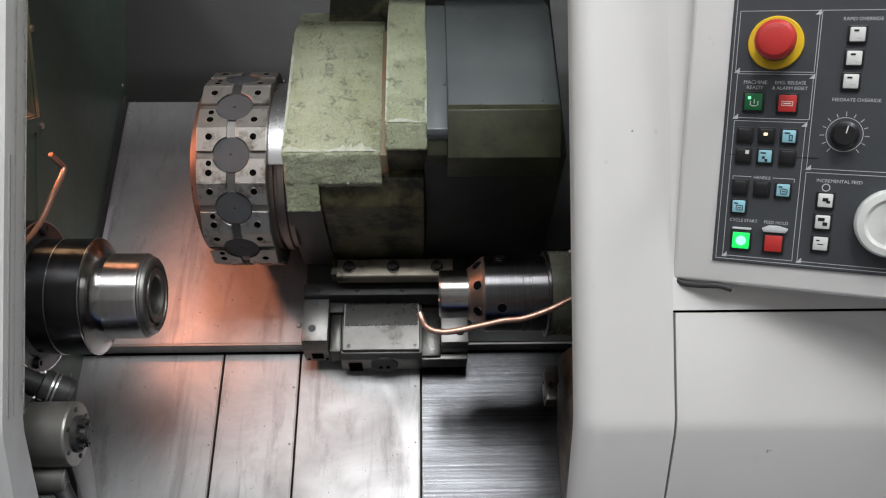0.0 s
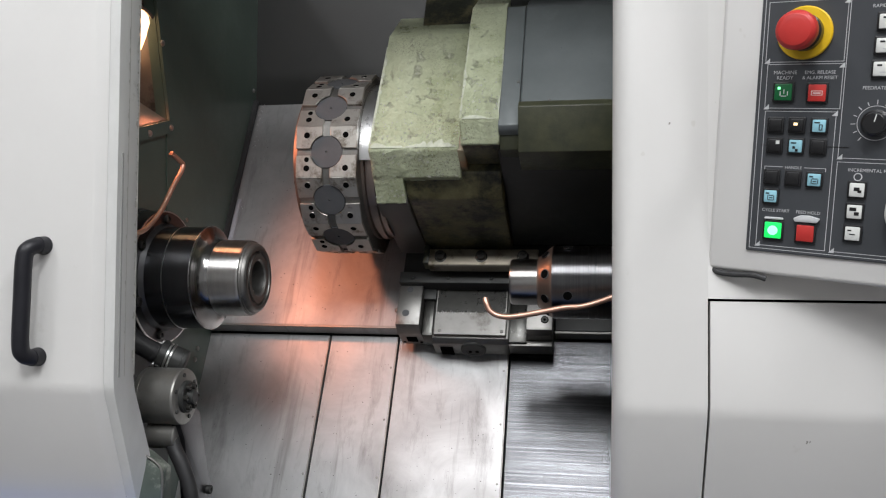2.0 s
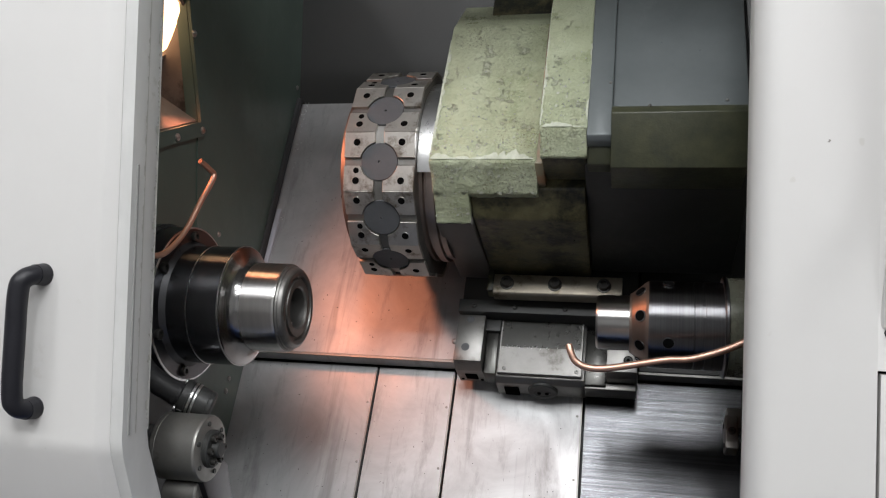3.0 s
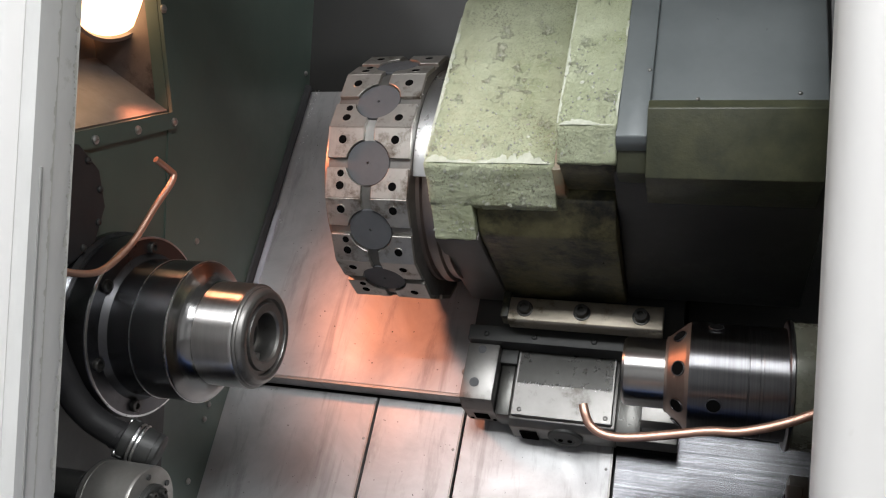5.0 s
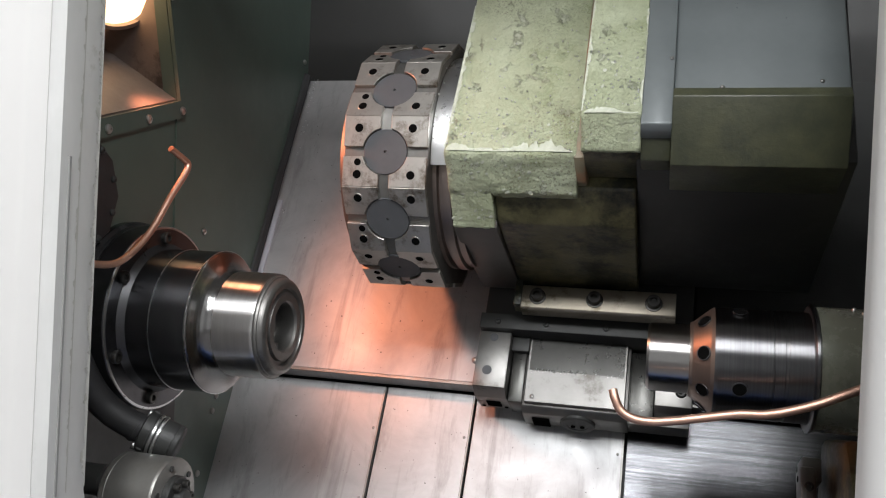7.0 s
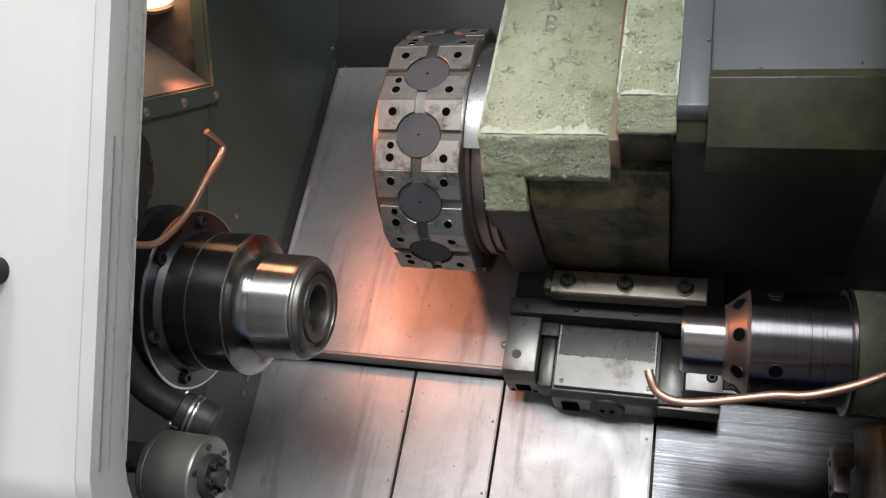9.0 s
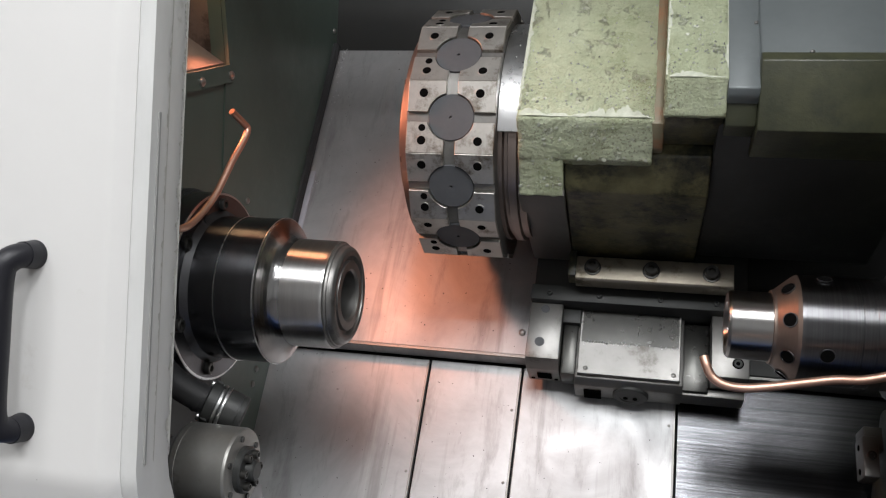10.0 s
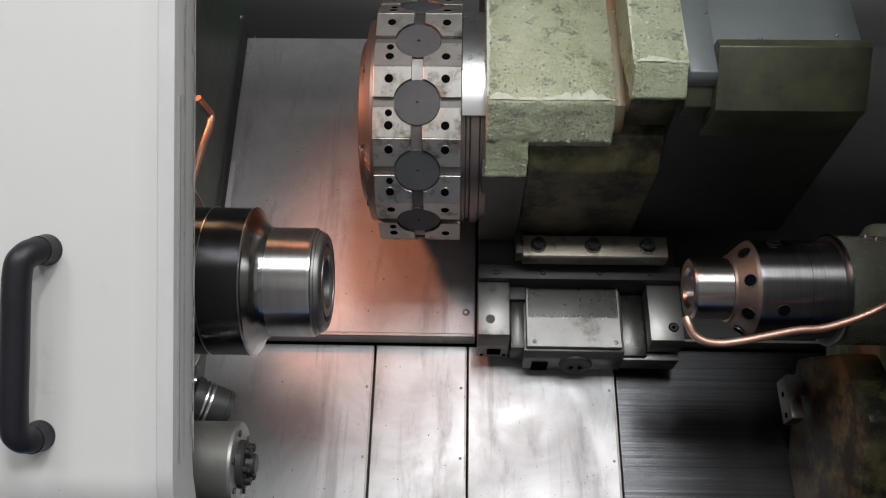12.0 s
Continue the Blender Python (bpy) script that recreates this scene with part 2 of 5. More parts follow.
CHIP = surf("pale_paint_chips", (0.60, 0.615, 0.52), (0.42, 0.445, 0.34), 110, (0.35, 0.6), 0, 90, 0.3)
# the green paint again, oily and darkened: shade of undersides is in the colour
SHADEPAINT = surf("oily_shaded_green_casting", (0.060, 0.055, 0.026), (0.165, 0.150, 0.075), 30, (0.18, 0.42), 0, 60, 1.0, (1, 1, 1), (0.016, 0.018, 0.012), 12, (0.44, 0.56))
BLUEGREY = surf("blue_grey_cover", (0.168, 0.186, 0.188), (0.120, 0.136, 0.138), 6, (0.16, 0.34), 0.1, 60, 0.05, (1, 1, 1), (0.19, 0.21, 0.21), 9, (0.6, 0.8))
RUSTY = surf("rusty_streak", (0.21, 0.17, 0.105), (0.25, 0.225, 0.145), 14, (0.25, 0.45), 0, 60, 0.5, (1, 0.25, 0.25), (0.30, 0.155, 0.08), 18, (0.50, 0.64))
# the warm brown carries the lamp's light in the colour
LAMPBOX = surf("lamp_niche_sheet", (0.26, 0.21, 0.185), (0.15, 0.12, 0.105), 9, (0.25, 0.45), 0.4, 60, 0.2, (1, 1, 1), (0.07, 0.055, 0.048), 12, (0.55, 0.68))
PANEL = surf("charcoal_faceplate", (0.040, 0.044, 0.050), (0.050, 0.054, 0.060), 12, (0.32, 0.48), 0, 160, 0.03)
INK = plain("pale_print", (0.58, 0.59, 0.60), 0.5)
WHITE = plain("white_key", (0.72, 0.73, 0.70), 0.35)
CYAN = plain("pale_blue_key", (0.30, 0.58, 0.68), 0.35)
BLACK = plain("black_key", (0.012, 0.012, 0.013), 0.3)
RED = plain("red_key", (0.55, 0.035, 0.030), 0.35)
YELLOW = plain("yellow_ring", (0.80, 0.50, 0.01), 0.4)
GREENKEY = plain("dark_green_key", (0.01, 0.16, 0.05), 0.3)
GREENGLOW = glow("lit_green_key", (0.01, 0.62, 0.10), 1.0)
GREENDOT = glow("green_pilot", (0.22, 1.0, 0.40), 1.7)
AMBERDOT = glow("amber_pilot", (1.0, 0.75, 0.4), 1.5)
LENS = glow("lit_lamp_glass", (1.0, 0.60, 0.31), 4.2)
BLUE = plain("blue_base_paint", (0.03, 0.09, 0.30), 0.45)
SHOPWALL = surf("shop_wall_paint", (0.46, 0.46, 0.455), (0.40, 0.40, 0.395), 2, (0.6, 0.8), 0, 20, 0.1)
SHOPFLOOR = surf("shop_concrete", (0.105, 0.10, 0.10), (0.075, 0.07, 0.07), 2, (0.4, 0.6), 0, 30, 0.1)
TUBE = glow("tube_diffuser", (1.0, 0.98, 0.95), 5.0)
WIPER = plain("pale_wiper", (0.52, 0.52, 0.57), 0.4)
HOLE = surf("dark_hole", (0.005, 0.005, 0.005), (0.004, 0.004, 0.004), 14, (0.8, 0.95), 0, 90, 0.0, spec=0.0)


# ---- mesh helpers ----
def link_mesh(name, bm, material, parent=None, label="", smooth=True, m=ID):
    if m is not ID:
        bm.transform(m)
    bmesh.ops.recalc_face_normals(bm, faces=bm.faces)
    me = bpy.data.meshes.new(name)
    bm.to_mesh(me)
    bm.free()
    me.materials.append(material)
    if smooth:
        me.shade_smooth()
        me.set_sharp_from_angle(angle=radians(35))
    ob = new(name, me)
    if parent:
        ob.parent = parent
        ob.matrix_parent_inverse = Matrix.Translation(-base_of(parent))
    if label:
        tagged(ob, label)
    return ob


def base_of(ob):
    p = Vector((0, 0, 0))
    while ob:
        if ob.type == "EMPTY":
            p = ob.location.copy()
        ob = ob.parent
    return p


def part(name, bm, material, parent, label="", m=ID, smooth=True):
    ob = link_mesh(name, bm, material, None, label, smooth, m)
    ob.parent = parent
    if parent.type == "EMPTY":
        ob.matrix_parent_inverse = Matrix.Translation(-parent.location)
    return ob


def thing(name, at, label, category, group="", kind=""):
    e = new(name)
    e.location, e.empty_display_size = at, 0.05
    return tagged(e, label, category, group, kind)


def box(x0, x1, y0, y1, z0, z1, bevel=0.0, seg=2):
    bm = bmesh.new()
    bmesh.ops.create_cube(bm, size=1)
    bmesh.ops.scale(bm, vec=(x1 - x0, y1 - y0, z1 - z0), verts=bm.verts)
    bmesh.ops.translate(bm, vec=((x0 + x1) / 2, (y0 + y1) / 2, (z0 + z1) / 2), verts=bm.verts)
    if bevel:
        bmesh.ops.bevel(bm, geom=list(bm.edges), offset=bevel, segments=seg, affect="EDGES", profile=0.5)
    return bm


def prism(poly, a0, a1, axis="x", bevel=0.0, seg=2):
    """A polygon pushed along an axis: for x the polygon is (y, z), for y (x, z), for z (x, y)."""
    bm = bmesh.new()
    at = {"x": lambda p, a: (a, p[0], p[1]), "y": lambda p, a: (p[0], a, p[1]), "z": lambda p, a: (p[0], p[1], a)}[axis]
    lo, hi = [bm.verts.new(at(p, a0)) for p in poly], [bm.verts.new(at(p, a1)) for p in poly]
    bm.faces.new(lo), bm.faces.new(hi[::-1])
    n = len(poly)
    for i in range(n):
        bm.faces.new((lo[i], lo[(i + 1) % n], hi[(i + 1) % n], hi[i]))
    bmesh.ops.recalc_face_normals(bm, faces=bm.faces)
    if bevel:
        bmesh.ops.bevel(bm, geom=list(bm.edges), offset=bevel, segments=seg, affect="EDGES", profile=0.5)
    return bm


def turned(profile, y=AY, z=AZ, seg=64, a0=0.0, a1=360.0):
    """A profile of (x, radius) turned round an axis along x; long runs keep crisp ends."""
    crisp = [profile[0]]
    for (xa, ra), (xb, rb) in zip(profile, profile[1:]):
        d = math.hypot(xb - xa, rb - ra)
        if d > 0.0035 and min(ra, rb) > 0:
            k = 0.0006 / d
            crisp += [(xa + (xb - xa) * k, ra + (rb - ra) * k), (xb - (xb - xa) * k, rb - (rb - ra) * k)]
        crisp.append((xb, rb))
    profile = crisp
    bm = bmesh.new()
    full = a1 - a0 >= 360
    n = seg if full else seg + 1
    rings = []
    for i in range(n):
        a = radians(a0 + (a1 - a0) * i / seg)
        rings.append([bm.verts.new((x, y + r * math.cos(a), z + r * math.sin(a))) for x, r in profile])
    for i in range(seg):
        p, q = rings[i], rings[(i + 1) % n]
        for k in range(len(profile) - 1):
            bm.faces.new((p[k], p[k + 1], q[k + 1], q[k]))
    bmesh.ops.remove_doubles(bm, verts=bm.verts, dist=1e-6)
    return bm


def rod(r, h0, h1, seg=20, bevel=0.0, x=0, y=0, r2=None):
    """An upright round bar from h0 to h1."""
    bm = bmesh.new()
    bmesh.ops.create_cone(bm, cap_ends=True, segments=seg, radius1=r, radius2=r if r2 is None else r2, depth=h1 - h0)
    bmesh.ops.translate(bm, vec=(x, y, (h0 + h1) / 2), verts=bm.verts)
    if bevel:
        rim = [e for e in bm.edges if all(v.co.z > (h0 + h1) / 2 for v in e.verts) and len(e.link_faces) == 2 and any(len(f.verts) > 4 for f in e.link_faces)]
        bmesh.ops.bevel(bm, geom=rim, offset=bevel, segments=2, affect="EDGES", profile=0.5)
    return bm


def merge(*bms):
    out = bmesh.new()
    for b in bms:
        me = bpy.data.meshes.new("t")
        b.to_mesh(me)
        b.free()
        out.from_mesh(me)
        bpy.data.meshes.remove(me)
    return out


def socket_screw(r=0.0085, h=0.008):
    """A socket head cap screw on z = 0 that looks along z, its hexagon sunk."""
    bm = bmesh.new()
    seg = 18
    rows = [(r, 0), (r, h - 0.0012), (r - 0.0012, h), (r * 0.52, h), (r * 0.48, h - 0.004)]
    rings = [[bm.verts.new((a * math.cos(2 * math.pi * i / seg), a * math.sin(2 * math.pi * i / seg), b)) for i in range(seg)] for a, b in rows]
    for p, q in zip(rings, rings[1:]):
        for i in range(seg):
            bm.faces.new((p[i], p[(i + 1) % seg], q[(i + 1) % seg], q[i]))
    bm.faces.new(rings[-1])
    return bm


def dome_screw(r=0.006, h=0.004):
    bm = bmesh.new()
    seg = 14
    rows = [(r, 0), (r * 0.95, h * 0.5), (r * 0.6, h * 0.9), (r * 0.2, h), (r * 0.16, h * 0.7)]
    rings = [[bm.verts.new((a * math.cos(2 * math.pi * i / seg), a * math.sin(2 * math.pi * i / seg), b)) for i in range(seg)] for a, b in rows]
    for p, q in zip(rings, rings[1:]):
        for i in range(seg):
            bm.faces.new((p[i], p[(i + 1) % seg], q[(i + 1) % seg], q[i]))
    bm.faces.new(rings[-1])
    return bm


def tube_along(points, r, seg=14, cap=True, fine=10):
    """A round tube through points, smoothed."""
    pts = [Vector(p) for p in points]
    ext = [pts[0] * 2 - pts[1]] + pts + [pts[-1] * 2 - pts[-2]]
    line = []
    for i in range(1, len(ext) - 2):
        p0, p1, p2, p3 = ext[i - 1:i + 3]
        for k in range(fine):
            s = k / fine
            line.append(0.5 * ((2 * p1) + (p2 - p0) * s + (2 * p0 - 5 * p1 + 4 * p2 - p3) * s * s + (3 * p1 - p0 - 3 * p2 + p3) * s ** 3))
    line.append(pts[-1])
    bm = bmesh.new()
    rings, side = [], None
    for i, p in enumerate(line):
        t = (line[min(i + 1, len(line) - 1)] - line[max(i - 1, 0)]).normalized()
        side = (side - t * side.dot(t)).normalized() if side else t.orthogonal().normalized()
        up = t.cross(side)
        rings.append([bm.verts.new(p + r * (math.cos(2 * math.pi * k / seg) * side + math.sin(2 * math.pi * k / seg) * up)) for k in range(seg)])
    for p, q in zip(rings, rings[1:]):
        for k in range(seg):
            bm.faces.new((p[k], p[(k + 1) % seg], q[(k + 1) % seg], q[k]))
    if cap:
        bm.faces.new(rings[0]), bm.faces.new(rings[-1])
    return bm


def toward(p, d):
    """A pose at p whose z looks along d."""
    return Matrix.Translation(p) @ Vector(d).to_track_quat("Z", "Y").to_matrix().to_4x4()


# ---- the workshop round the machine ----
def structure(name, bm, material, label, category, m=ID, smooth=True):
    ob = link_mesh(name, bm, material, None, "", smooth, m)
    return tagged(ob, label, category, "", "structure")


structure("floor", box(-4.2, 4.2, -4.2, 2.6, -1.15, -1.05), SHOPFLOOR, "grey concrete workshop floor under the machine", "floor")
structure("ceiling", box(-4.2, 4.2, -4.2, 2.6, 2.6, 2.7), SHOPWALL, "plain pale workshop ceiling over the machine", "ceiling")
structure("wall_south", box(-4.2, 4.2, -4.3, -4.2, -1.05, 2.6), SHOPWALL, "plain grey painted workshop wall", "wall")
structure("wall_west", box(-4.3, -4.2, -4.2, 2.6, -1.05, 2.6), SHOPWALL, "plain grey painted workshop wall", "wall")
structure("wall_east", box(4.2, 4.3, -4.2, 2.6, -1.05, 2.6), SHOPWALL, "plain grey painted workshop wall", "wall")
structure("wall_north", box(-4.2, 4.2, 2.6, 2.7, -1.05, 2.6), SHOPWALL, "plain grey painted workshop wall", "wall")
for tx, ty, tz, watts, lx, ly in TUBES:
    f = thing("ceiling_light", (tx, ty, tz + 0.09), "white fluorescent ceiling light of the workshop", "ceiling light", "workshop ceiling lights")
    hx, hy_ = lx / 2 + 0.03, ly / 2 + 0.03
    part("housing", box(tx - hx, tx + hx, ty - hy_, ty + hy_, tz + 0.03, tz + 0.09, 0.01), WHITE, f)
    part("diffuser", box(tx - hx + 0.03, tx + hx - 0.03, ty - hy_ + 0.03, ty + hy_ - 0.03, tz + 0.012, tz + 0.03, 0.004), TUBE, f)
    part("hanger", rod(0.006, tz + 0.09, 2.6, 10, 0, tx, ty), STEEL, f)

# ---- the enclosure of the lathe ----
structure("wall_back", box(-0.62, 1.2, 1.910, 1.94, 0.45, 0.95), BACK, "brown-black painted back wall inside the lathe", "machine wall")
structure("wall_right", box(1.17, 1.2, 0.99, 1.90, -0.75, 0.95), INNER, "dark inner end wall of the lathe", "machine wall")
structure("front_rail", box(-0.62, 1.2, 1.90, 1.95, 0.95, 0.98), INNER, "dark green top rail of the lathe enclosure", "machine panel")
structure("bed_back", box(-0.62, 1.2, -0.75, 0.62, -0.075, -0.045), DARK, "dark iron slant bed behind the covers", "machine bed", SL)


def loft_plan(plan, levels):
    """A plan (x, y) raised through levels (z, dy)."""
    bm = bmesh.new()
    rings = [[bm.verts.new((x, y + dy, z)) for x, y in plan] for z, dy in levels]
    n = len(plan)
    for p, q in zip(rings, rings[1:]):
        for i in range(n):
            bm.faces.new((p[i], p[(i + 1) % n], q[(i + 1) % n], q[i]))
    bm.faces.new(rings[0]), bm.faces.new(rings[-1])
    return bm


def holed_wall():
    """The headstock wall with the lamp's opening through it."""
    bm = bmesh.new()
    outer = [(-0.84, -0.75), (0.06, -0.75), (0.06, 0.95), (-0.84, 0.95)]
    inner = NICHE
    layers = []
    for x in (0.0, -0.02):
        o = [bm.verts.new((x, *p)) for p in outer]
        i = [bm.verts.new((x, *p)) for p in inner]
        layers.append((o, i))
        for k in range(4):
            bm.faces.new((o[k], o[(k + 1) % 4], i[(k + 1) % 4], i[k]))
    (o0, i0), (o1, i1) = layers
    for k in range(4):
        bm.faces.new((o0[k], o0[(k + 1) % 4], o1[(k + 1) % 4], o1[k]))
        bm.faces.new((i0[k], i0[(k + 1) % 4], i1[(k + 1) % 4], i1[k]))
    return bm


def slant_quad(c, la, lb, ang=16.5):
    """Corners of the tilted lamp opening on the wall, from its far low corner c."""
    a = Vector((-math.cos(radians(ang)), -math.sin(radians(ang))))
    b = Vector((-math.sin(radians(ang)), math.cos(radians(ang))))
    c = Vector(c)
    return [tuple(p) for p in (c + a * la, c, c + b * lb, c + a * la + b * lb)]


NICHE = slant_quad((-0.500, 0.358), 0.235, 0.26)
wl = structure("wall_left", holed_wall(), INNER, "dark green enamelled headstock wall inside the lathe", "machine wall", LW, False)
for n, (sy, sz) in enumerate([(-0.012, 0.525), (-0.010, 0.480), (-0.030, 0.415), (-0.066, 0.345), (-0.080, 0.300), (-0.140, 0.165), (-0.333, -0.112), (-0.386, -0.23), (-0.345, -0.135), (-0.560, -0.155), (-0.40, 0.165)]):
    part("wall_screw", dome_screw(0.0055, 0.004), STEEL, wl, "", LW @ toward((0.0, sy, sz), (1, 0, 0)))
# added black sheet: paints the darkness of the void behind the pipes
part("void_sheet", box(0.0, 0.0025, -0.84, -0.47, -0.75, 0.02), DARK, wl, "black sheet standing in for the dark void behind the pipes", LW)
# stiffening fold down the wall
part("wall_fold", prism([(-0.485, -0.05), (-0.479, -0.05), (-0.495, 0.34), (-0.501, 0.34)], 0.0, 0.0025), INNER, wl, "", LW)

lamp = thing("work_lamp", LW @ Vector((-0.04, -0.62, 0.42)), "lit warm work lamp in a bolted wall niche", "lamp")
band = slant_quad((-0.480, 0.338), 0.275, 0.30)


def ring_frame(outer, inner, x0, x1):
    bm = bmesh.new()
    lay = []
    for x in (x0, x1):
        o, i = [bm.verts.new((x, *p)) for p in outer], [bm.verts.new((x, *p)) for p in inner]
        lay.append((o, i))
        for k in range(4):
            bm.faces.new((o[k], o[(k + 1) % 4], i[(k + 1) % 4], i[k]))
    for s in (0, 1):
        for k in range(4):
            bm.faces.new((lay[0][s][k], lay[0][s][(k + 1) % 4], lay[1][s][(k + 1) % 4], lay[1][s][k]))
    return bm


part("frame", ring_frame(band, NICHE, 0.001, 0.007), INNER, lamp, "dark green bolted frame", LW, False)
deep = slant_quad((-0.515, 0.435), 0.20, 0.17)
nb = bmesh.new()
fo, bo = [nb.verts.new((-0.001, *p)) for p in NICHE], [nb.verts.new((-0.12, *p)) for p in deep]
for k in range(4):
    nb.faces.new((fo[k], fo[(k + 1) % 4], bo[(k + 1) % 4], bo[k]))
nb.faces.new(bo)
fl_ = bmesh.new()
fl_.faces.new([fl_.verts.new(v.co + Vector((0, 0, 0.0025))) for v in (fo[0], fo[1], bo[1], bo[0])])
ob = part("niche_floor", fl_, LAMPFLOOR, lamp, "lower sheet with lamplight put into its pale colour", LW, False)
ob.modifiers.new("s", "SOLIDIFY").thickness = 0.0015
ob = part("niche", nb, LAMPBOX, lamp, "sheet niche with lamplight put into its brown colour", LW, False)
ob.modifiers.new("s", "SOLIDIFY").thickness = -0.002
LP = LW @ toward(LENS_AT, LENS_DIR)
part("lens", turned([(0.004, 0.0), (0.003, 0.03), (0.0, 0.054), (-0.006, 0.060), (-0.02, 0.060)], 0, 0, 40), LENS, lamp, "glowing frosted glass", LP @ pose(0, 0, 0, 0, -90, 0))
part("bezel", turned([(-0.03, 0.061), (0.002, 0.061), (0.003, 0.066), (-0.03, 0.068)], 0, 0, 40), LAMPBOX, lamp, "", LP @ pose(0, 0, 0, 0, -90, 0))
a_, b_ = Vector((-math.cos(radians(16.5)), -math.sin(radians(16.5)))), Vector((-math.sin(radians(16.5)), math.cos(radians(16.5))))
for s, q in ((0.012, 0.010), (0.105, 0.010), (0.20, 0.010), (0.010, 0.175)):
    p = Vector((-0.480, 0.338)) + a_ * s + b_ * q
    part("screw", dome_screw(0.0065, 0.005), STEEL, lamp, "", LW @ toward((0.007, p[0], p[1]), (1, 0, 0)))

seal = link_mesh("rubber_seal", tube_along([SL @ Vector((-0.553, 0.63, 0.046)), SL @ Vector((-0.550, 0.45, 0.046)), SL @ Vector((-0.545, 0.22, 0.046)), SL @ Vector((-0.540, 0.02, 0.046))], 0.0098, 10), RUBBER)
tagged(seal, "black rubber sealing cord along the headstock wall", "seal")

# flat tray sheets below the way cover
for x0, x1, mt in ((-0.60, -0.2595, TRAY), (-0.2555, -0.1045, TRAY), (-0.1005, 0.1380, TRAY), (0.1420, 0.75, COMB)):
    tr = structure("tray_sheet", box(x0, x1, -0.60, -0.003, -0.010, 0.0 if mt is TRAY else -0.004, 0.0012, 1), mt, "oil-stained steel chip tray sheet" if mt is TRAY else "scored steel chip tray sheet with shade in its colour", "tray sheet", SL)
    if mt is TRAY:
        for v in (-0.075, -0.19, -0.31, -0.43):
            part("screw", dome_screw(0.0024, 0.0012), OILYSTEEL, tr, "", SL @ toward((x1 - 0.008, v, 0.0), (0, 0, 1)))
        part("edge_strip", box(x1 - 0.0025, x1 + 0.0005, -0.60, -0.010, 0.0, 0.002), OILYSTEEL, tr, "worn edge", SL)

cov = thing("way_cover", SL @ Vector((-0.3, 0.006, 0.02)), "oil-filmed sliding steel way cover plate with speckles", "way cover")
part("plate", box(-0.552, -0.0765 + CX, 0.006, 0.66, 0.012, 0.034, 0.0015, 1), PLATE, cov, "", SL)
part("side_strip", prism([(-0.5440, 0.06), (-0.5260, 0.06), (-0.5300, 0.335), (-0.5400, 0.335)], 0.034, 0.038, "z", 0.0008, 1), WIPER, cov, "pale bluish wiper strip", SL)
part("screw", dome_screw(0.006, 0.004), STEEL, cov, "", SL @ toward((-0.092 + CX, 0.045, 0.034), (0, 0, 1)))
part("lip", box(-0.552, -0.0765 + CX, 0.001, 0.006, 0.0015, 0.0335, 0.0006, 1), PLATE, cov, "folded lower edge", SL)
part("worn_edge", box(-0.552, -0.0765 + CX, 0.0006, 0.0062, 0.0335, 0.0362, 0.0008, 1), OILYSTEEL, cov, "worn edge", SL)
rng = random.Random(4)
for k in range(15):
    u, v = rng.uniform(-0.40, -0.12), rng.uniform(0.02, 0.30)
    if k % 3 == 0:
        u = -0.275 + rng.uniform(-0.006, 0.006)
    part("speck", rod(rng.uniform(0.0006, 0.0013), 0.0338, 0.0344, 5, 0, u, v), HOLE, cov, "", SL)
right_cover = thing("right_way_cover", SL @ Vector((0.6, 0.1, 0)), "dark steel way cover plate behind the tailstock", "way cover")
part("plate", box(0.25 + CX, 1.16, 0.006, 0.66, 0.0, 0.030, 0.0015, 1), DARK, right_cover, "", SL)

part("lip", box(0.25 + CX, 1.16, 0.001, 0.006, -0.002, 0.028, 0.0006, 1), OILYSTEEL, right_cover, "oily folded lower edge", SL)
for u in (0.42, 0.60, 0.78):
    part("screw", dome_screw(0.005, 0.003), OILYSTEEL, right_cover, "", SL @ toward((u, 0.035, 0.030), (0, 0, 1)))

# ---- front of the machine ----
DROP = [(0.95, 0), (-0.105, 0), (-0.125, 0.006), (-0.31, 0.106)]


def plan_arc(cx, cy, r, a0, a1, n=8):
    return [(cx + r * math.cos(radians(a0 + (a1 - a0) * i / n)), cy + r * math.sin(radians(a0 + (a1 - a0) * i / n))) for i in range(n + 1)]


post = [(0.340, 1.002)] + plan_arc(0.368, 0.985, 0.028, 180, 270) + [(0.4575, 0.957), (0.4575, 0.972), (0.374, 0.974), (0.356, 0.99), (0.356, 1.002)]
structure("front_post", loft_plan(post, DROP), CREAM, "cream enamelled front post beside the door opening", "machine panel")
structure("front_panel", box(0.4575, 1.5, 0.957, 0.972, 0.0275, 0.95), CREAM, "cream enamelled front panel behind the console", "machine panel")
structure("gap_back", loft_plan([(0.44, 0.976), (1.5, 0.976), (1.5, 0.982), (0.44, 0.982)], [(0.10, 0), (-0.105, 0), (-0.125, 0.006), (-0.31, 0.106)]), HOLE, "dark gap behind the cabinet door", "machine panel")
cab = thing("cabinet_door", (0.9, 0.96, -0.27), "cream enamelled cabinet door below the control console", "cabinet door")
part("door_panel", loft_plan([(0.4605, 0.956)] + [(1.5, 0.956), (1.5, 0.972), (0.4605, 0.972)], [(0.0240, 0), (-0.105, 0), (-0.125, 0.006), (-0.31, 0.106)]), CREAM, cab)
# unseen beam, added to keep the tubes' light off the upper plate
structure("light_cut_beam", box(-1.4, 1.5, 0.975, 1.06, 0.80, 0.95), CREAM, "unseen cream head beam added to cut light from above", "machine panel")
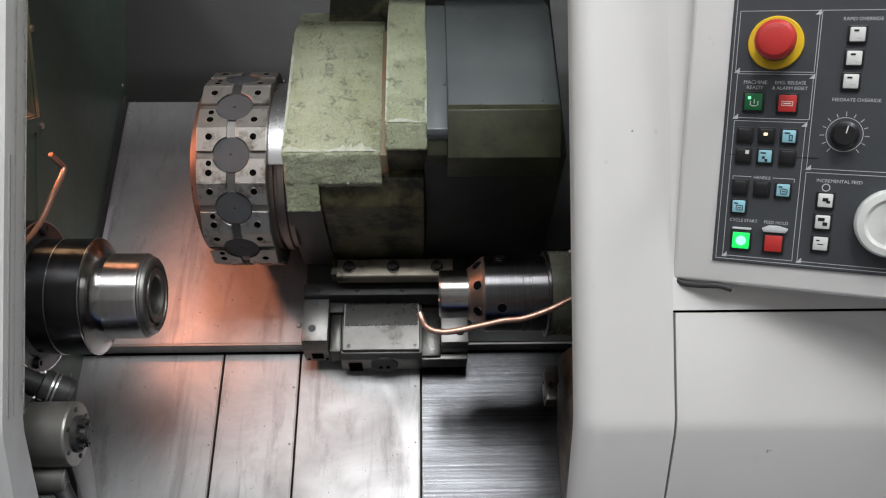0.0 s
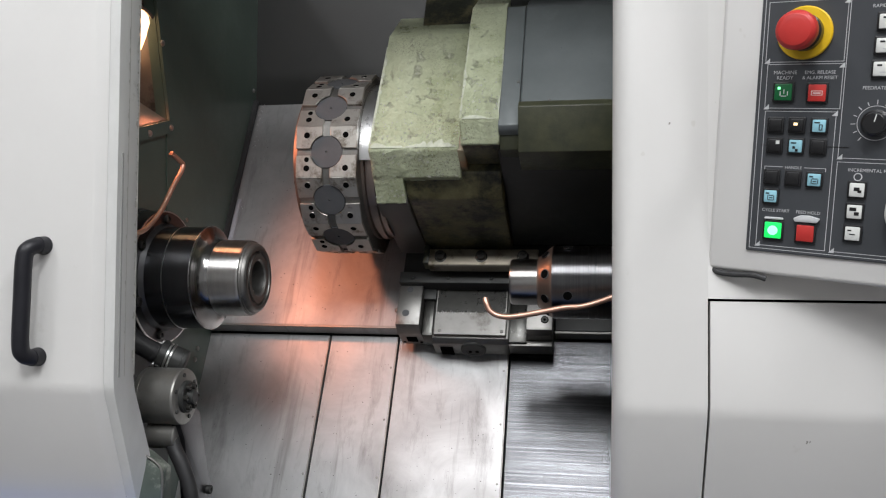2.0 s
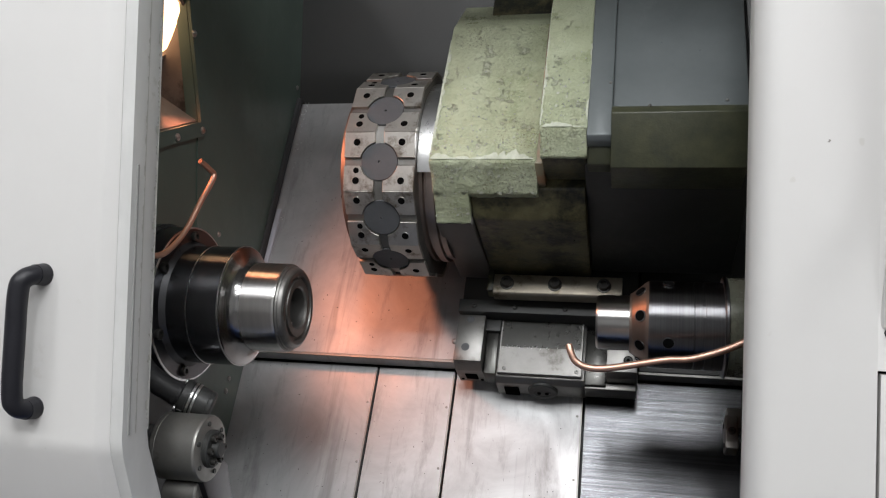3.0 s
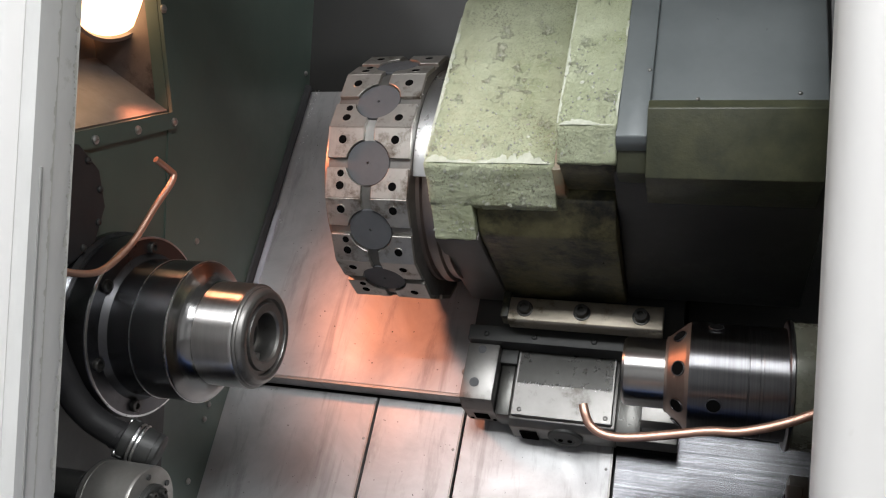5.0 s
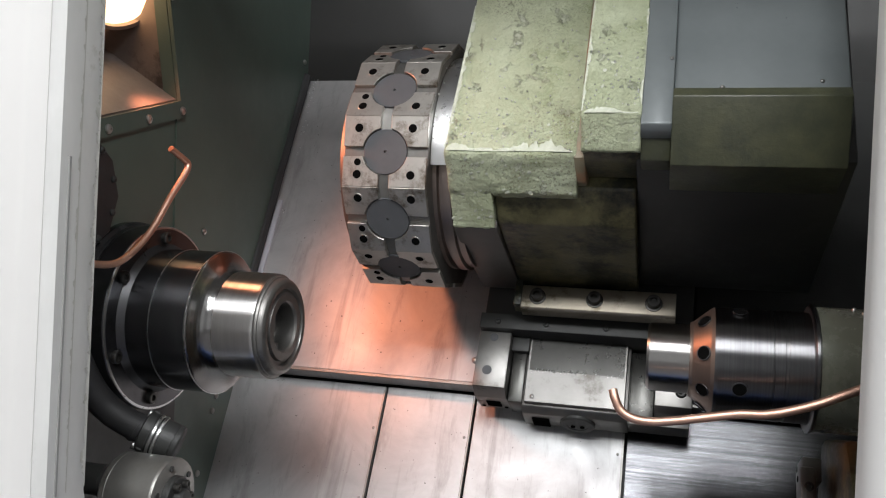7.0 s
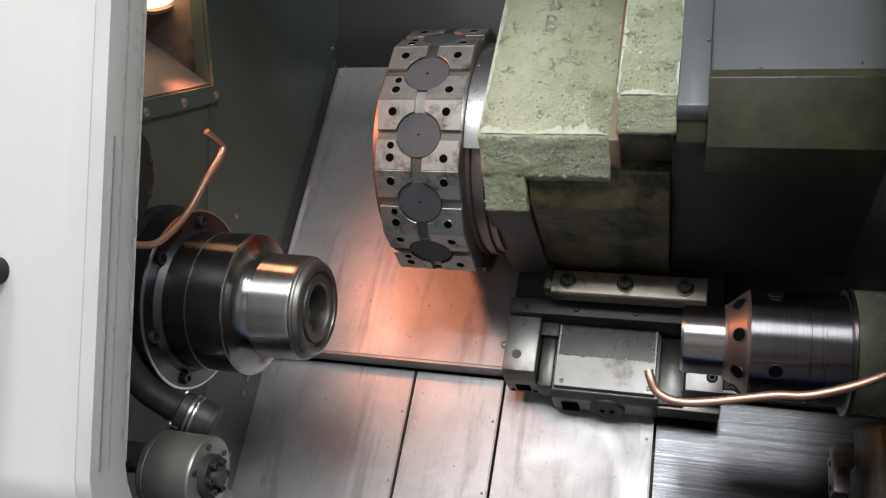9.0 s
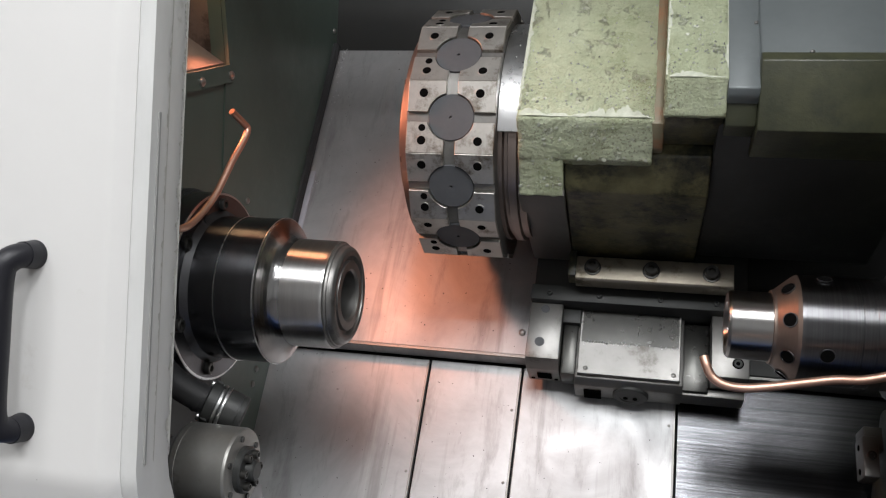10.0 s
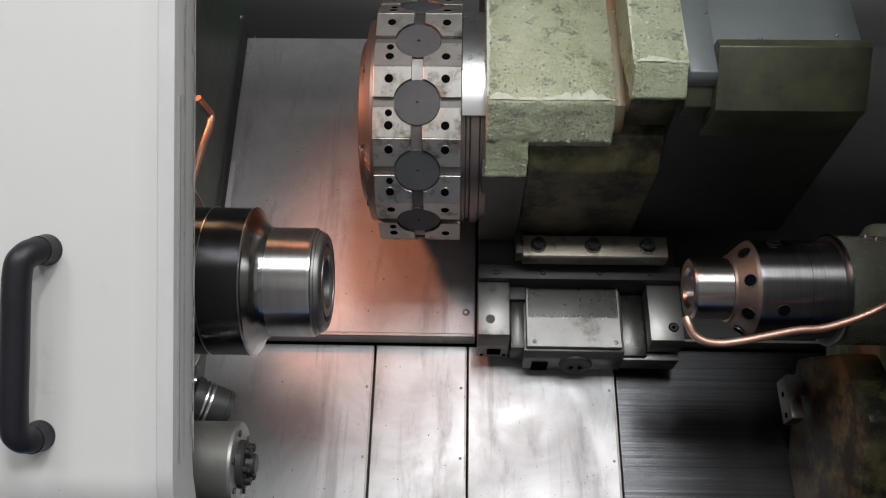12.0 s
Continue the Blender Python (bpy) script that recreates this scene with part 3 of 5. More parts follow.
structure("front_base", box(-1.4, 1.5, 1.03, 1.08, -1.05, -0.312), BLUE, "blue painted base of the lathe", "machine panel")

door = thing("sliding_door", (-0.85, 0.99, -0.27), "cream sliding door pushed open, with a black pull handle", "door")


def swept(bm):
    """Below the fold the door's free edge draws back in front and keeps its line behind."""
    for v in bm.verts:
        if v.co.x > -0.45 and v.co.z < -0.11:
            behind = v.co.y - max(0.0, (-0.125 - v.co.z) * 0.54) > 1.01
            v.co.x += (-0.11 - v.co.z) * (-0.055 if behind else -0.10)
    return bm


part("panel", swept(loft_plan([(-1.4, 0.957), (-0.399, 0.957), (-0.395, 0.958), (-0.3815, 0.9665), (-0.3815, 0.975), (-1.4, 0.975)], DROP)), CREAM, door)
part("groove", box(-0.3690, -0.3672, 0.9835, 0.9860, -0.10, 0.23), GROOVE, door, "dark scratched seam")
part("edge_strip", swept(loft_plan([(-0.43, 0.9752), (-0.3813, 0.9675), (-0.3690, 0.973), (-0.3680, 1.024), (-0.370, 1.028), (-0.43, 1.028)], DROP)), GRIME, door, "grimy chipped door edge")
part("sill_lip", prism([(-0.44, -0.222), (-0.396, -0.225), (-0.380, -0.233), (-0.350, -0.255), (-0.349, -0.32), (-0.44, -0.32)], 1.080, 1.112, "y", 0.0025), GREENLIP, door, "oily green lower lip")
part("lip_rim", tube_along([(-0.412, 1.079, -0.2215), (-0.396, 1.079, -0.2240), (-0.380, 1.079, -0.2322), (-0.3495, 1.079, -0.2545), (-0.3485, 1.079, -0.318)], 0.0018, 8), OILYSTEEL, door, "worn bright rim of the lip")
hd = part("handle", tube_along([(-0.474, 0.957, 0.092), (-0.474, 0.944, 0.092), (-0.480, 0.932, 0.087), (-0.484, 0.927, 0.072), (-0.4855, 0.926, 0.010), (-0.487, 0.927, -0.049), (-0.485, 0.932, -0.065), (-0.480, 0.944, -0.070), (-0.480, 0.957, -0.070)], 0.0118, 16), GRIP, door, "black ribbed plastic pull handle")
for z_, x_ in ((0.092, -0.474), (-0.070, -0.480)):
    part("foot", turned([(0, 0.0), (0, 0.0122), (0.012, 0.0132), (0.014, 0.0138), (0.016, 0.0138), (0.016, 0)], 0, 0, 24), GRIP, hd, "", Matrix.Translation((x_, 0.941, z_)) @ pose(0, 0, 0, 0, 0, 90))

# ---- control console ----
con = thing("control_console", (0.75, 0.95, 0.06), "cream control console with a charcoal key faceplate", "control console")
part("housing", box(-0.075, 0.40, -0.217, 0.36, -0.10, -0.003, 0.006, 3), CREAM, con, "", PN)
part("faceplate", box(-0.0295, 0.34, -0.188, 0.30, -0.004, 0.0, 0.001, 1), PANEL, con, "charcoal printed faceplate", PN)


def line_uv(u0, v0, u1, v1, wd=0.0006):
    return box(min(u0, u1) - wd / 2, max(u0, u1) + wd / 2, min(v0, v1) - wd / 2, max(v0, v1) + wd / 2, 0.0, 0.0004)


def frame_uv(u0, v0, u1, v1):
    return merge(line_uv(u0, v0, u1, v0), line_uv(u0, v1, u1, v1), line_uv(u0, v0, u0, v1), line_uv(u1, v0, u1, v1))


for q in ((-0.0215, 0.0356, 0.0620, 0.1030), (-0.0190, -0.0170, 0.0620, 0.0330), (-0.0180, -0.1800, 0.0590, -0.0205), (0.0645, -0.0720, 0.30, 0.1030), (0.0645, -0.1800, 0.30, -0.0765), (-0.0255, -0.1840, 0.335, 0.2950)):
    part("printed_line", frame_uv(*q), INK, con, "pale printed border", PN)
for u, v in ((0.0605, 0.1015), (-0.0200, 0.0370), (0.0605, 0.0315), (-0.0175, -0.0155), (0.0575, -0.0220), (-0.0165, -0.1785), (0.0660, -0.0705), (0.0660, -0.1785)):
    part("corner_mark", prism([(u - 0.003, v - 0.003), (u + 0.003, v - 0.003), (u + 0.003, v + 0.003)], 0.0, 0.0005, "z"), INK, con, "", PN)
for q in ((-0.0140, -0.0850, 0.006, -0.0850), (0.030, -0.0850, 0.0530, -0.0850), (-0.0140, -0.0885, -0.0140, -0.0850), (0.0530, -0.0885, 0.0530, -0.0850)):
    part("printed_bracket", line_uv(*q), INK, con, "", PN)


def key(name, u, v, s, material, lab, marks=(), face=None):
    k = part(name, box(u - s / 2 - 0.0022, u + s / 2 + 0.0022, v - s / 2 - 0.0022, v + s / 2 + 0.0022, 0.0, 0.0035, 0.0012, 2), BLACK, con, lab, PN)
    part("cap", box(u - s / 2, u + s / 2, v - s / 2, v + s / 2, 0.002, 0.0050, 0.0012, 2), material, k, "", PN)
    for a, b, c, d, mt in marks:
        part("mark", box(u + a, u + b, v + c, v + d, 0.0050, 0.0053), mt, k, "", PN)
    if face:
        part("lens", rod(s * 0.30, 0.0050, 0.0056, 24, 0.0002, u, v), face, k, "round lit lens", PN)
    return k


S = 0.0142
key("key", 0.0010, 0.0014, 0.0190, GREENKEY, "dark green power key with a lit pilot", [(-0.002, 0.004, -0.005, -0.004, WHITE), (-0.0035, -0.0025, -0.004, 0.001, WHITE), (0.0045, 0.0055, -0.004, 0.001, WHITE), (0.0005, 0.0015, -0.002, 0.003, WHITE), (-0.006, -0.003, 0.003, 0.006, GREENDOT)])
key("key", 0.0374, 0.0004, 0.0190, RED, "red alarm reset key", [(-0.006, 0.006, 0.002, 0.0026, WHITE), (-0.006, 0.006, -0.0026, -0.002, WHITE), (-0.006, -0.0054, -0.002, 0.002, WHITE), (0.0054, 0.006, -0.002, 0.002, WHITE), (-0.004, 0.004, -0.0005, 0.0005, WHITE)])
for u, v, mt, pilot in ((-0.0050, -0.0365, BLACK, 0), (0.0185, -0.0363, BLACK, 1), (0.0426, -0.0365, CYAN, 2), (-0.0046, -0.0602, BLACK, 3), (0.0190, -0.0602, CYAN, 4), (0.0430, -0.0603, BLACK, 0), (-0.0050, -0.0974, BLACK, 0), (0.0187, -0.0978, BLACK, 0), (0.0420, -0.0982, CYAN, 5), (-0.0046, -0.1202, CYAN, 5)):
    marks = {0: [], 1: [(-0.003, 0.001, 0.000, 0.003, AMBERDOT)], 2: [(-0.005, 0.001, 0.003, 0.0045, BLACK), (0.000, 0.004, -0.005, -0.004, BLACK), (0.000, 0.001, -0.004, 0.001, BLACK), (0.003, 0.004, -0.004, 0.001, BLACK), (0.000, 0.004, 0.001, 0.0018, BLACK)],
             3: [(0.002, 0.006, 0.002, 0.006, WHITE)], 4: [(-0.005, 0.001, 0.003, 0.0045, BLACK), (-0.003, 0.000, -0.003, 0.000, BLACK), (0.000, 0.003, -0.006, -0.003, BLACK)], 5: [(-0.005, -0.001, 0.003, 0.0045, BLACK), (-0.002, 0.004, -0.0045, -0.0037, BLACK), (-0.002, 0.004, 0.001, 0.0018, BLACK), (-0.003, -0.0022, -0.004, 0.001, BLACK), (0.004, 0.0048, -0.004, 0.001, BLACK), (-0.001, 0.003, -0.002, -0.001, BLACK)]}[pilot]
    key("key", u, v, S, mt, "pale blue symbol key" if mt is CYAN else "unlit black key", marks)
key("cycle_start_key", 0.0011, -0.1604, 0.0190, GREENGLOW, "brightly lit green cycle start key", (), GREENDOT)
key("feed_hold_key", 0.0370, -0.1612, 0.0190, RED, "red feed hold key under a clear guard")
part("key_guard", prism([(0.0250, -0.1480), (0.0490, -0.1480), (0.0520, -0.1430), (0.0400, -0.1400), (0.0300, -0.1405), (0.0230, -0.1440)], 0.0, 0.006, "z", 0.001), INK, con, "grey flip-up key guard", PN)
part("key_guard", prism([(-0.0095, -0.1475), (0.0115, -0.1475), (0.0115, -0.1450), (-0.0095, -0.1450)], 0.0, 0.004, "z", 0.0008), INK, con, "", PN)
for u, v, mk in ((0.1018, 0.0768, 0), (0.1009, 0.0514, 0), (0.1002, 0.0263, 0), (0.0875, -0.1069, 1), (0.0870, -0.1317, 2), (0.0871, -0.1567, 3)):
    marks = {0: [(-0.004, 0.001, 0.003, 0.005, BLACK), (-0.001, 0.005, -0.004, -0.003, INK)], 1: [(-0.003, 0.003, -0.001, 0.003, BLACK), (0.001, 0.005, -0.003, 0.000, BLACK)], 2: [(-0.005, 0.002, 0.001, 0.005, BLACK), (0.000, 0.005, -0.004, 0.000, BLACK)], 3: [(-0.005, -0.001, 0.003, 0.0045, BLACK), (-0.003, 0.003, -0.001, 0.000, BLACK)]}[mk]
    key("key", u, v, 0.0155, WHITE, "white symbol key", marks)

es = part("emergency_stop", turned([(0, 0.0), (0, 0.0296), (0.004, 0.0296), (0.005, 0.0285), (0.005, 0.0)], 0, 0, 48), YELLOW, con, "yellow ring of the emergency stop", PN @ Matrix.Translation((0.0192, 0.0676, 0)) @ pose(0, 0, 0, 0, -90, 0))
part("collar", turned([(0.004, 0.0), (0.004, 0.0205), (0.020, 0.0205), (0.022, 0.0185), (0.038, 0.0185), (0.038, 0.0)], 0, 0, 36), BLACK, es, "black collar", PN @ Matrix.Translation((0.0192, 0.0676, 0)) @ pose(0, 0, 0, 0, -90, 0))
part("mushroom_head", turned([(0.034, 0.0), (0.034, 0.0185), (0.038, 0.0210), (0.050, 0.0215), (0.056, 0.0203), (0.0595, 0.0168), (0.0605, 0.012), (0.0608, 0.0)], 0, 0, 48), RED, es, "red mushroom head", PN @ Matrix.Translation((0.0192, 0.0676, 0)) @ pose(0, 0, 0, 0, -90, 0))
kn = part("override_knob", turned([(0, 0.0), (0, 0.0150), (0.004, 0.0150), (0.006, 0.0125), (0.018, 0.0115), (0.019, 0.0105), (0.019, 0)], 0, 0, 32), BLACK, con, "black feedrate override knob", PN @ Matrix.Translation((0.0998, -0.0322, 0)) @ pose(0, 0, 0, 0, -90, 0))
part("pointer", box(-0.0006, 0.0006, 0.002, 0.0105, 0.0188, 0.0194), WHITE, kn, "", PN @ pose(0.0998, -0.0322, 0, 0, 0, -12))
part("dial_arc", turned([(0.0, 0.0185), (0.0004, 0.0185), (0.0004, 0.0192), (0.0, 0.0192)], 0, 0, 40), INK, con, "pale printed dial ring", PN @ Matrix.Translation((0.0998, -0.0322, 0)) @ pose(0, 0, 0, 0, -90, 0))
for i in range(13):
    part("dial_tick", box(-0.0004, 0.0004, 0.0205, 0.0245 if i % 2 else 0.0255, 0, 0.0004), INK, con, "", PN @ pose(0.0998, -0.0322, 0, 0, 0, 140 - i * 23.3))
hw_ = part("handwheel", turned([(0, 0.0), (0, 0.036), (0.004, 0.0375), (0.016, 0.0375), (0.020, 0.035), (0.021, 0.028), (0.018, 0.024), (0.018, 0.0)], 0, 0, 56), WHITE, con, "pale pulse handwheel", PN @ Matrix.Translation((0.1560, -0.1270, 0)) @ pose(0, 0, 0, 0, -90, 0))
part("crank", turned([(0.018, 0.0), (0.018, 0.006), (0.034, 0.007), (0.036, 0.0)], 0, 0, 20), BLACK, hw_, "", PN @ Matrix.Translation((0.1700, -0.1100, 0)) @ pose(0, 0, 0, 0, -90, 0))


def words(text, u, v, size):
    c = bpy.data.curves.new("t", "FONT")
    c.body, c.size, c.align_x, c.align_y = text, size, "CENTER", "CENTER"
    tmp = new("t", c)
    bpy.context.view_layer.update()
    me = bpy.data.meshes.new_from_object(tmp.evaluated_get(bpy.context.evaluated_depsgraph_get()))
    bpy.data.objects.remove(tmp)
    me.name = "lettering"
    bm = bmesh.new()
    bm.from_mesh(me)
    bmesh.ops.translate(bm, vec=(u, v, 0.0005), verts=bm.verts)
    ob = part("lettering", bm, INK, con, "pale printed lettering", PN, False)
    return ob


for text, u, v, size in (("MACHINE", 0.0010, 0.0235, 0.0058), ("READY", 0.0010, 0.0175, 0.0058), ("EMG. RELEASE", 0.0385, 0.0235, 0.0053), ("& ALARM RESET", 0.0385, 0.0175, 0.0053), ("HANDLE", 0.0180, -0.0855, 0.0048), ("CYCLE START", 0.0020, -0.1370, 0.0050), ("FEED HOLD", 0.0380, -0.1370, 0.0050), ("INCREMENTAL FEED", 0.1000, -0.0850, 0.0052), ("FEEDRATE OVERRIDE", 0.1080, 0.0060, 0.0052), ("RAPID OVERRIDE", 0.1060, 0.0935, 0.0052)):
    words(text, u, v, size)
for q in ((-0.012, -0.0195, 0.010, -0.0195), (-0.020, -0.0600, -0.013, -0.0600), (0.052, -0.0600, 0.075, -0.0600)):
    part("scribble", line_uv(*q, 0.0012), BLACK, con, "black marker scribble", PN)
part("mode_icon", turned([(0.0, 0.0035), (0.0004, 0.0035), (0.0004, 0.0045), (0.0, 0.0045)], 0, 0, 24), INK, con, "", PN @ Matrix.Translation((0.0870, -0.0925, 0)) @ pose(0, 0, 0, 0, -90, 0))
gk = link_mesh("loose_gasket", tube_along([PN @ Vector((-0.072, -0.206, -0.02)), PN @ Vector((-0.066, -0.219, -0.006)), PN @ Vector((-0.045, -0.221, -0.004)), PN @ Vector((-0.020, -0.219, -0.003)), PN @ Vector((-0.004, -0.222, -0.004))], 0.0035, 10), RUBBER)
tagged(gk, "loose dark foam gasket hanging under the control console", "gasket")

# ---- spindle ----
sp = thing("spindle", (-0.53, AY, AZ - 0.12), "polished steel spindle nose with a bolted black flange", "spindle")
part("housing", turned([(-0.60, 0.128), (-0.515, 0.128), (-0.510, 0.124), (-0.505, 0.122), (-0.505, 0.0)]), BLACKSTEEL, sp, "dark steel spindle housing")
fl = part("flange", turned([(-0.505, 0.100), (-0.505, 0.1215), (-0.502, 0.1235), (-0.473, 0.1235), (-0.4705, 0.121), (-0.4705, 0.1005), (-0.4630, 0.0932)]), FLANGE, sp, "dark steel flange ring with socket screws")
part("flange_rim", turned([(-0.4720, 0.1228), (-0.4710, 0.1236), (-0.4702, 0.1222), (-0.4701, 0.1205)]), SHINE, sp, "thin bright flange rim")
for a in (92, 148, 203, 258, 313, 20):
    part("socket_screw", socket_screw(0.0085, 0.0065), GUN, fl, "", toward((-0.4705, AY + 0.108 * math.cos(radians(a)), AZ + 0.108 * math.sin(radians(a))), (1, 0, 0)))
part("body", turned([(-0.485, 0.0), (-0.485, 0.0932), (-0.4310, 0.0932), (-0.4305, 0.0917), (-0.4300, 0.0941), (-0.4285, 0.0941), (-0.4282, 0.0935), (-0.3800, 0.0935)], seg=96), BLACKSTEEL, sp, "blackened polished spindle body")
part("shoulder", turned([(-0.3800, 0.0935), (-0.3797, 0.0942), (-0.3775, 0.0942), (-0.3760, 0.0925), (-0.3742, 0.0880), (-0.3722, 0.0836), (-0.3700, 0.0797), (-0.3672, 0.0760), (-0.3642, 0.0730), (-0.3612, 0.0708), (-0.3585, 0.0696), (-0.3560, 0.0690)], seg=96), FILLET, sp, "turned concave shoulder with a bright rim")
part("ring_line", turned([(-0.4302, 0.0930), (-0.4300, 0.0944), (-0.4286, 0.0944), (-0.4284, 0.0930)], seg=96), SHINE, sp, "thin bright ring line")
part("rim_line", turned([(-0.3794, 0.0930), (-0.3792, 0.0948), (-0.3780, 0.0949), (-0.3778, 0.0943)], seg=96), SHINE, sp, "thin bright rim")
part("nose", turned([(-0.3562, 0.0690), (-0.3035, 0.0690), (-0.3005, 0.0682)], seg=96), CHROME, sp, "bright ground spindle nose")
part("end_ring", turned([(-0.3006, 0.0682), (-0.2990, 0.0660), (-0.2965, 0.0652), (-0.2960, 0.0640), (-0.2930, 0.0634), (-0.2900, 0.0618), (-0.2878, 0.0585), (-0.2873, 0.0560), (-0.288, 0.051), (-0.293, 0.0495), (-0.293, 0.045), (-0.288, 0.044), (-0.288, 0.034), (-0.291, 0.0315), (-0.318, 0.0315), (-0.318, 0.026), (-0.345, 0.025), (-0.345, 0.0)], seg=96), SADDLE, sp, "bored grey end ring")
part("key_block", box(-0.318, -0.300, AY - 0.006, AY + 0.006, AZ - 0.0315, AZ - 0.022, 0.001), STEEL, sp)
sp.location += Vector((0.004, -0.012, 0.002))

disc = thing("cover_plate", (-0.515, 1.17, 0.15), "black round bolted cover plate on the headstock wall", "cover plate")
part("plate", turned([(0, 0), (0, 0.082), (0.012, 0.082), (0.016, 0.078), (0.016, 0.0)], 1.172, 0.205, 10), RUBBER, disc, "", Matrix.Translation((-0.526, 0, 0)))
for a in range(18, 378, 36):
    part("screw", dome_screw(0.005, 0.004), DARK, disc, "", toward((-0.510, 1.172 + 0.070 * math.cos(radians(a)), 0.205 + 0.070 * math.sin(radians(a))), (1, 0, 0)))

pipe_l = link_mesh("copper_pipe", tube_along([(-0.438, 1.255, 0.270), (-0.432, 1.278, 0.258), (-0.430, 1.284, 0.252), (-0.430, 1.277, 0.238), (-0.432, 1.250, 0.206), (-0.434, 1.218, 0.165), (-0.436, 1.190, 0.140), (-0.440, 1.160, 0.122), (-0.448, 1.130, 0.120), (-0.462, 1.100, 0.126), (-0.485, 1.075, 0.130)], 0.0045, 12), COPPER)
tagged(pipe_l, "bent copper coolant pipe over the spindle flange", "coolant pipe")

# ---- suction pipe and hydraulic unit below the spindle ----
hs = thing("suction_pipe", (-0.46, 1.22, -0.15), "black elbow pipe with a steel ring clamp under the spindle", "pipe")
part("elbow", tube_along([(-0.505, 1.150, 0.070), (-0.500, 1.160, 0.020), (-0.489, 1.184, -0.034), (-0.471, 1.201, -0.065), (-0.440, 1.214, -0.086)], 0.0175, 24), RUBBER, hs, "black hose elbow")
part("collar", turned([(-0.032, 0.0), (-0.032, 0.0200), (-0.028, 0.0215), (-0.022, 0.0200), (-0.013, 0.0205), (-0.013, 0.0)], 0, 0, 36), RUBBER, hs, "", (CL := toward((-0.4215, 1.222, -0.094), (0.86, 0.30, -0.36)) @ Matrix.Scale(0.88, 4)) @ pose(0, 0, 0, 0, -90, 0))
part("clamp_flange", merge(turned([(-0.016, 0.0), (-0.016, 0.026), (-0.014, 0.0295), (-0.003, 0.0295), (-0.003, 0.0)], 0, 0, 40)), DARK, hs, "", CL @ pose(0, 0, 0, 0, -90, 0))
part("flange_ear", box(-0.030, 0.030, -0.012, 0.012, -0.014, -0.003, 0.003), DARK, hs, "", CL @ pose(0, 0, 0, 0, 0, 62))
for k in (0.0, 0.0068):
    part("ring", turned([(k, 0.020), (k, 0.0290), (k + 0.0008, 0.0300), (k + 0.0032, 0.0300), (k + 0.004, 0.0290), (k + 0.004, 0.020)], 0, 0, 44), SHINE, hs, "thin bright steel ring", CL @ pose(0, 0, 0, 0, -90, 0))
part("gasket", turned([(-0.003, 0.0), (-0.003, 0.0275), (0.011, 0.0275), (0.011, 0.0)], 0, 0, 36), DARK, hs, "", CL @ pose(0, 0, 0, 0, -90, 0))
part("spigot", turned([(0.011, 0.0), (0.011, 0.0280), (0.030, 0.0272), (0.0305, 0.0262), (0.0320, 0.0262), (0.0325, 0.0270), (0.038, 0.0262), (0.040, 0.023), (0.040, 0.0)], 0, 0, 40), DARK, hs, "oily dark spigot", CL @ pose(0, 0, 0, 0, -90, 0))
for a in (62, 242):
    part("screw", socket_screw(0.0062, 0.007), SHINE, hs, "bright socket screw", CL @ Matrix.Translation((0.0245 * math.cos(radians(a)), 0.0245 * math.sin(radians(a)), -0.003)) @ pose(0, 0, 0, 180, 0, 0) @ pose(0, 0, 0.010))
side = structure("side_strip", prism([(-0.60, -0.56), (-0.562, -0.56), (-0.547, -0.004), (-0.60, -0.004)], 0.0006, 0.0030, "z"), INNER, "dark green folded strip beside the tray", "tray sheet", SL)
part("seam_edge", prism([(-0.5628, -0.56), (-0.5605, -0.56), (-0.5455, -0.004), (-0.5478, -0.004)], 0.0006, 0.0042, "z"), OILYSTEEL, side, "bright worn seam", SL)
for sx, sv in ((-0.556, -0.049), (-0.559, -0.184), (-0.562, -0.32)):
    part("screw", dome_screw(0.0050, 0.005), SHINE, side, "", SL @ toward((sx, sv, 0.003), (0, 0, 1)))
part("cap_bolt", socket_screw(0.006, 0.008), SHINE, side, "", SL @ toward((-0.556, 0.000, 0.020), (0.3, -0.6, 0.6)))

hy = thing("hydraulic_unit", (-0.42, 1.21, -0.34), "grey cast cylinder unit with a screwed end cap below the spindle", "hydraulic unit")
HY, HZ = 1.178, -0.155
part("cylinder", turned([(-0.458, 0.0), (-0.458, 0.045), (-0.455, 0.0475), (-0.449, 0.0475), (-0.4485, 0.0470), (-0.4478, 0.0470), (-0.4473, 0.0475), (-0.3895, 0.0475), (-0.3865, 0.0462), (-0.386, 0.0450), (-0.386, 0.0)], HY, HZ), OILYSTEEL, hy, "oily grey cylinder")
cap = part("end_cap", turned([(-0.386, 0.0), (-0.386, 0.027), (-0.38, 0.027), (-0.378, 0.025), (-0.378, 0.013), (-0.37, 0.012), (-0.368, 0.010), (-0.368, 0.0)], HY, HZ, 32), DARK, hy, "black screwed end cap")
for a in range(0, 360, 60):
    part("screw", socket_screw(0.0050, 0.0065), GUN, cap, "", toward((-0.378, HY + 0.0188 * math.cos(radians(a)), HZ + 0.0188 * math.sin(radians(a))), (1, 0, 0)))
for a in (35, 100, 160, 215, 290):
    part("bolt", rod(0.0036, 0, 0.002, 12), DARK, hy, "", toward((-0.386, HY + 0.037 * math.cos(radians(a)), HZ + 0.037 * math.sin(radians(a))), (1, 0, 0)))
part("shaft", turned([(-0.56, 0.0), (-0.56, 0.019), (-0.479, 0.019), (-0.479, 0.0)], HY, HZ + 0.010, 28), DARK, hy)
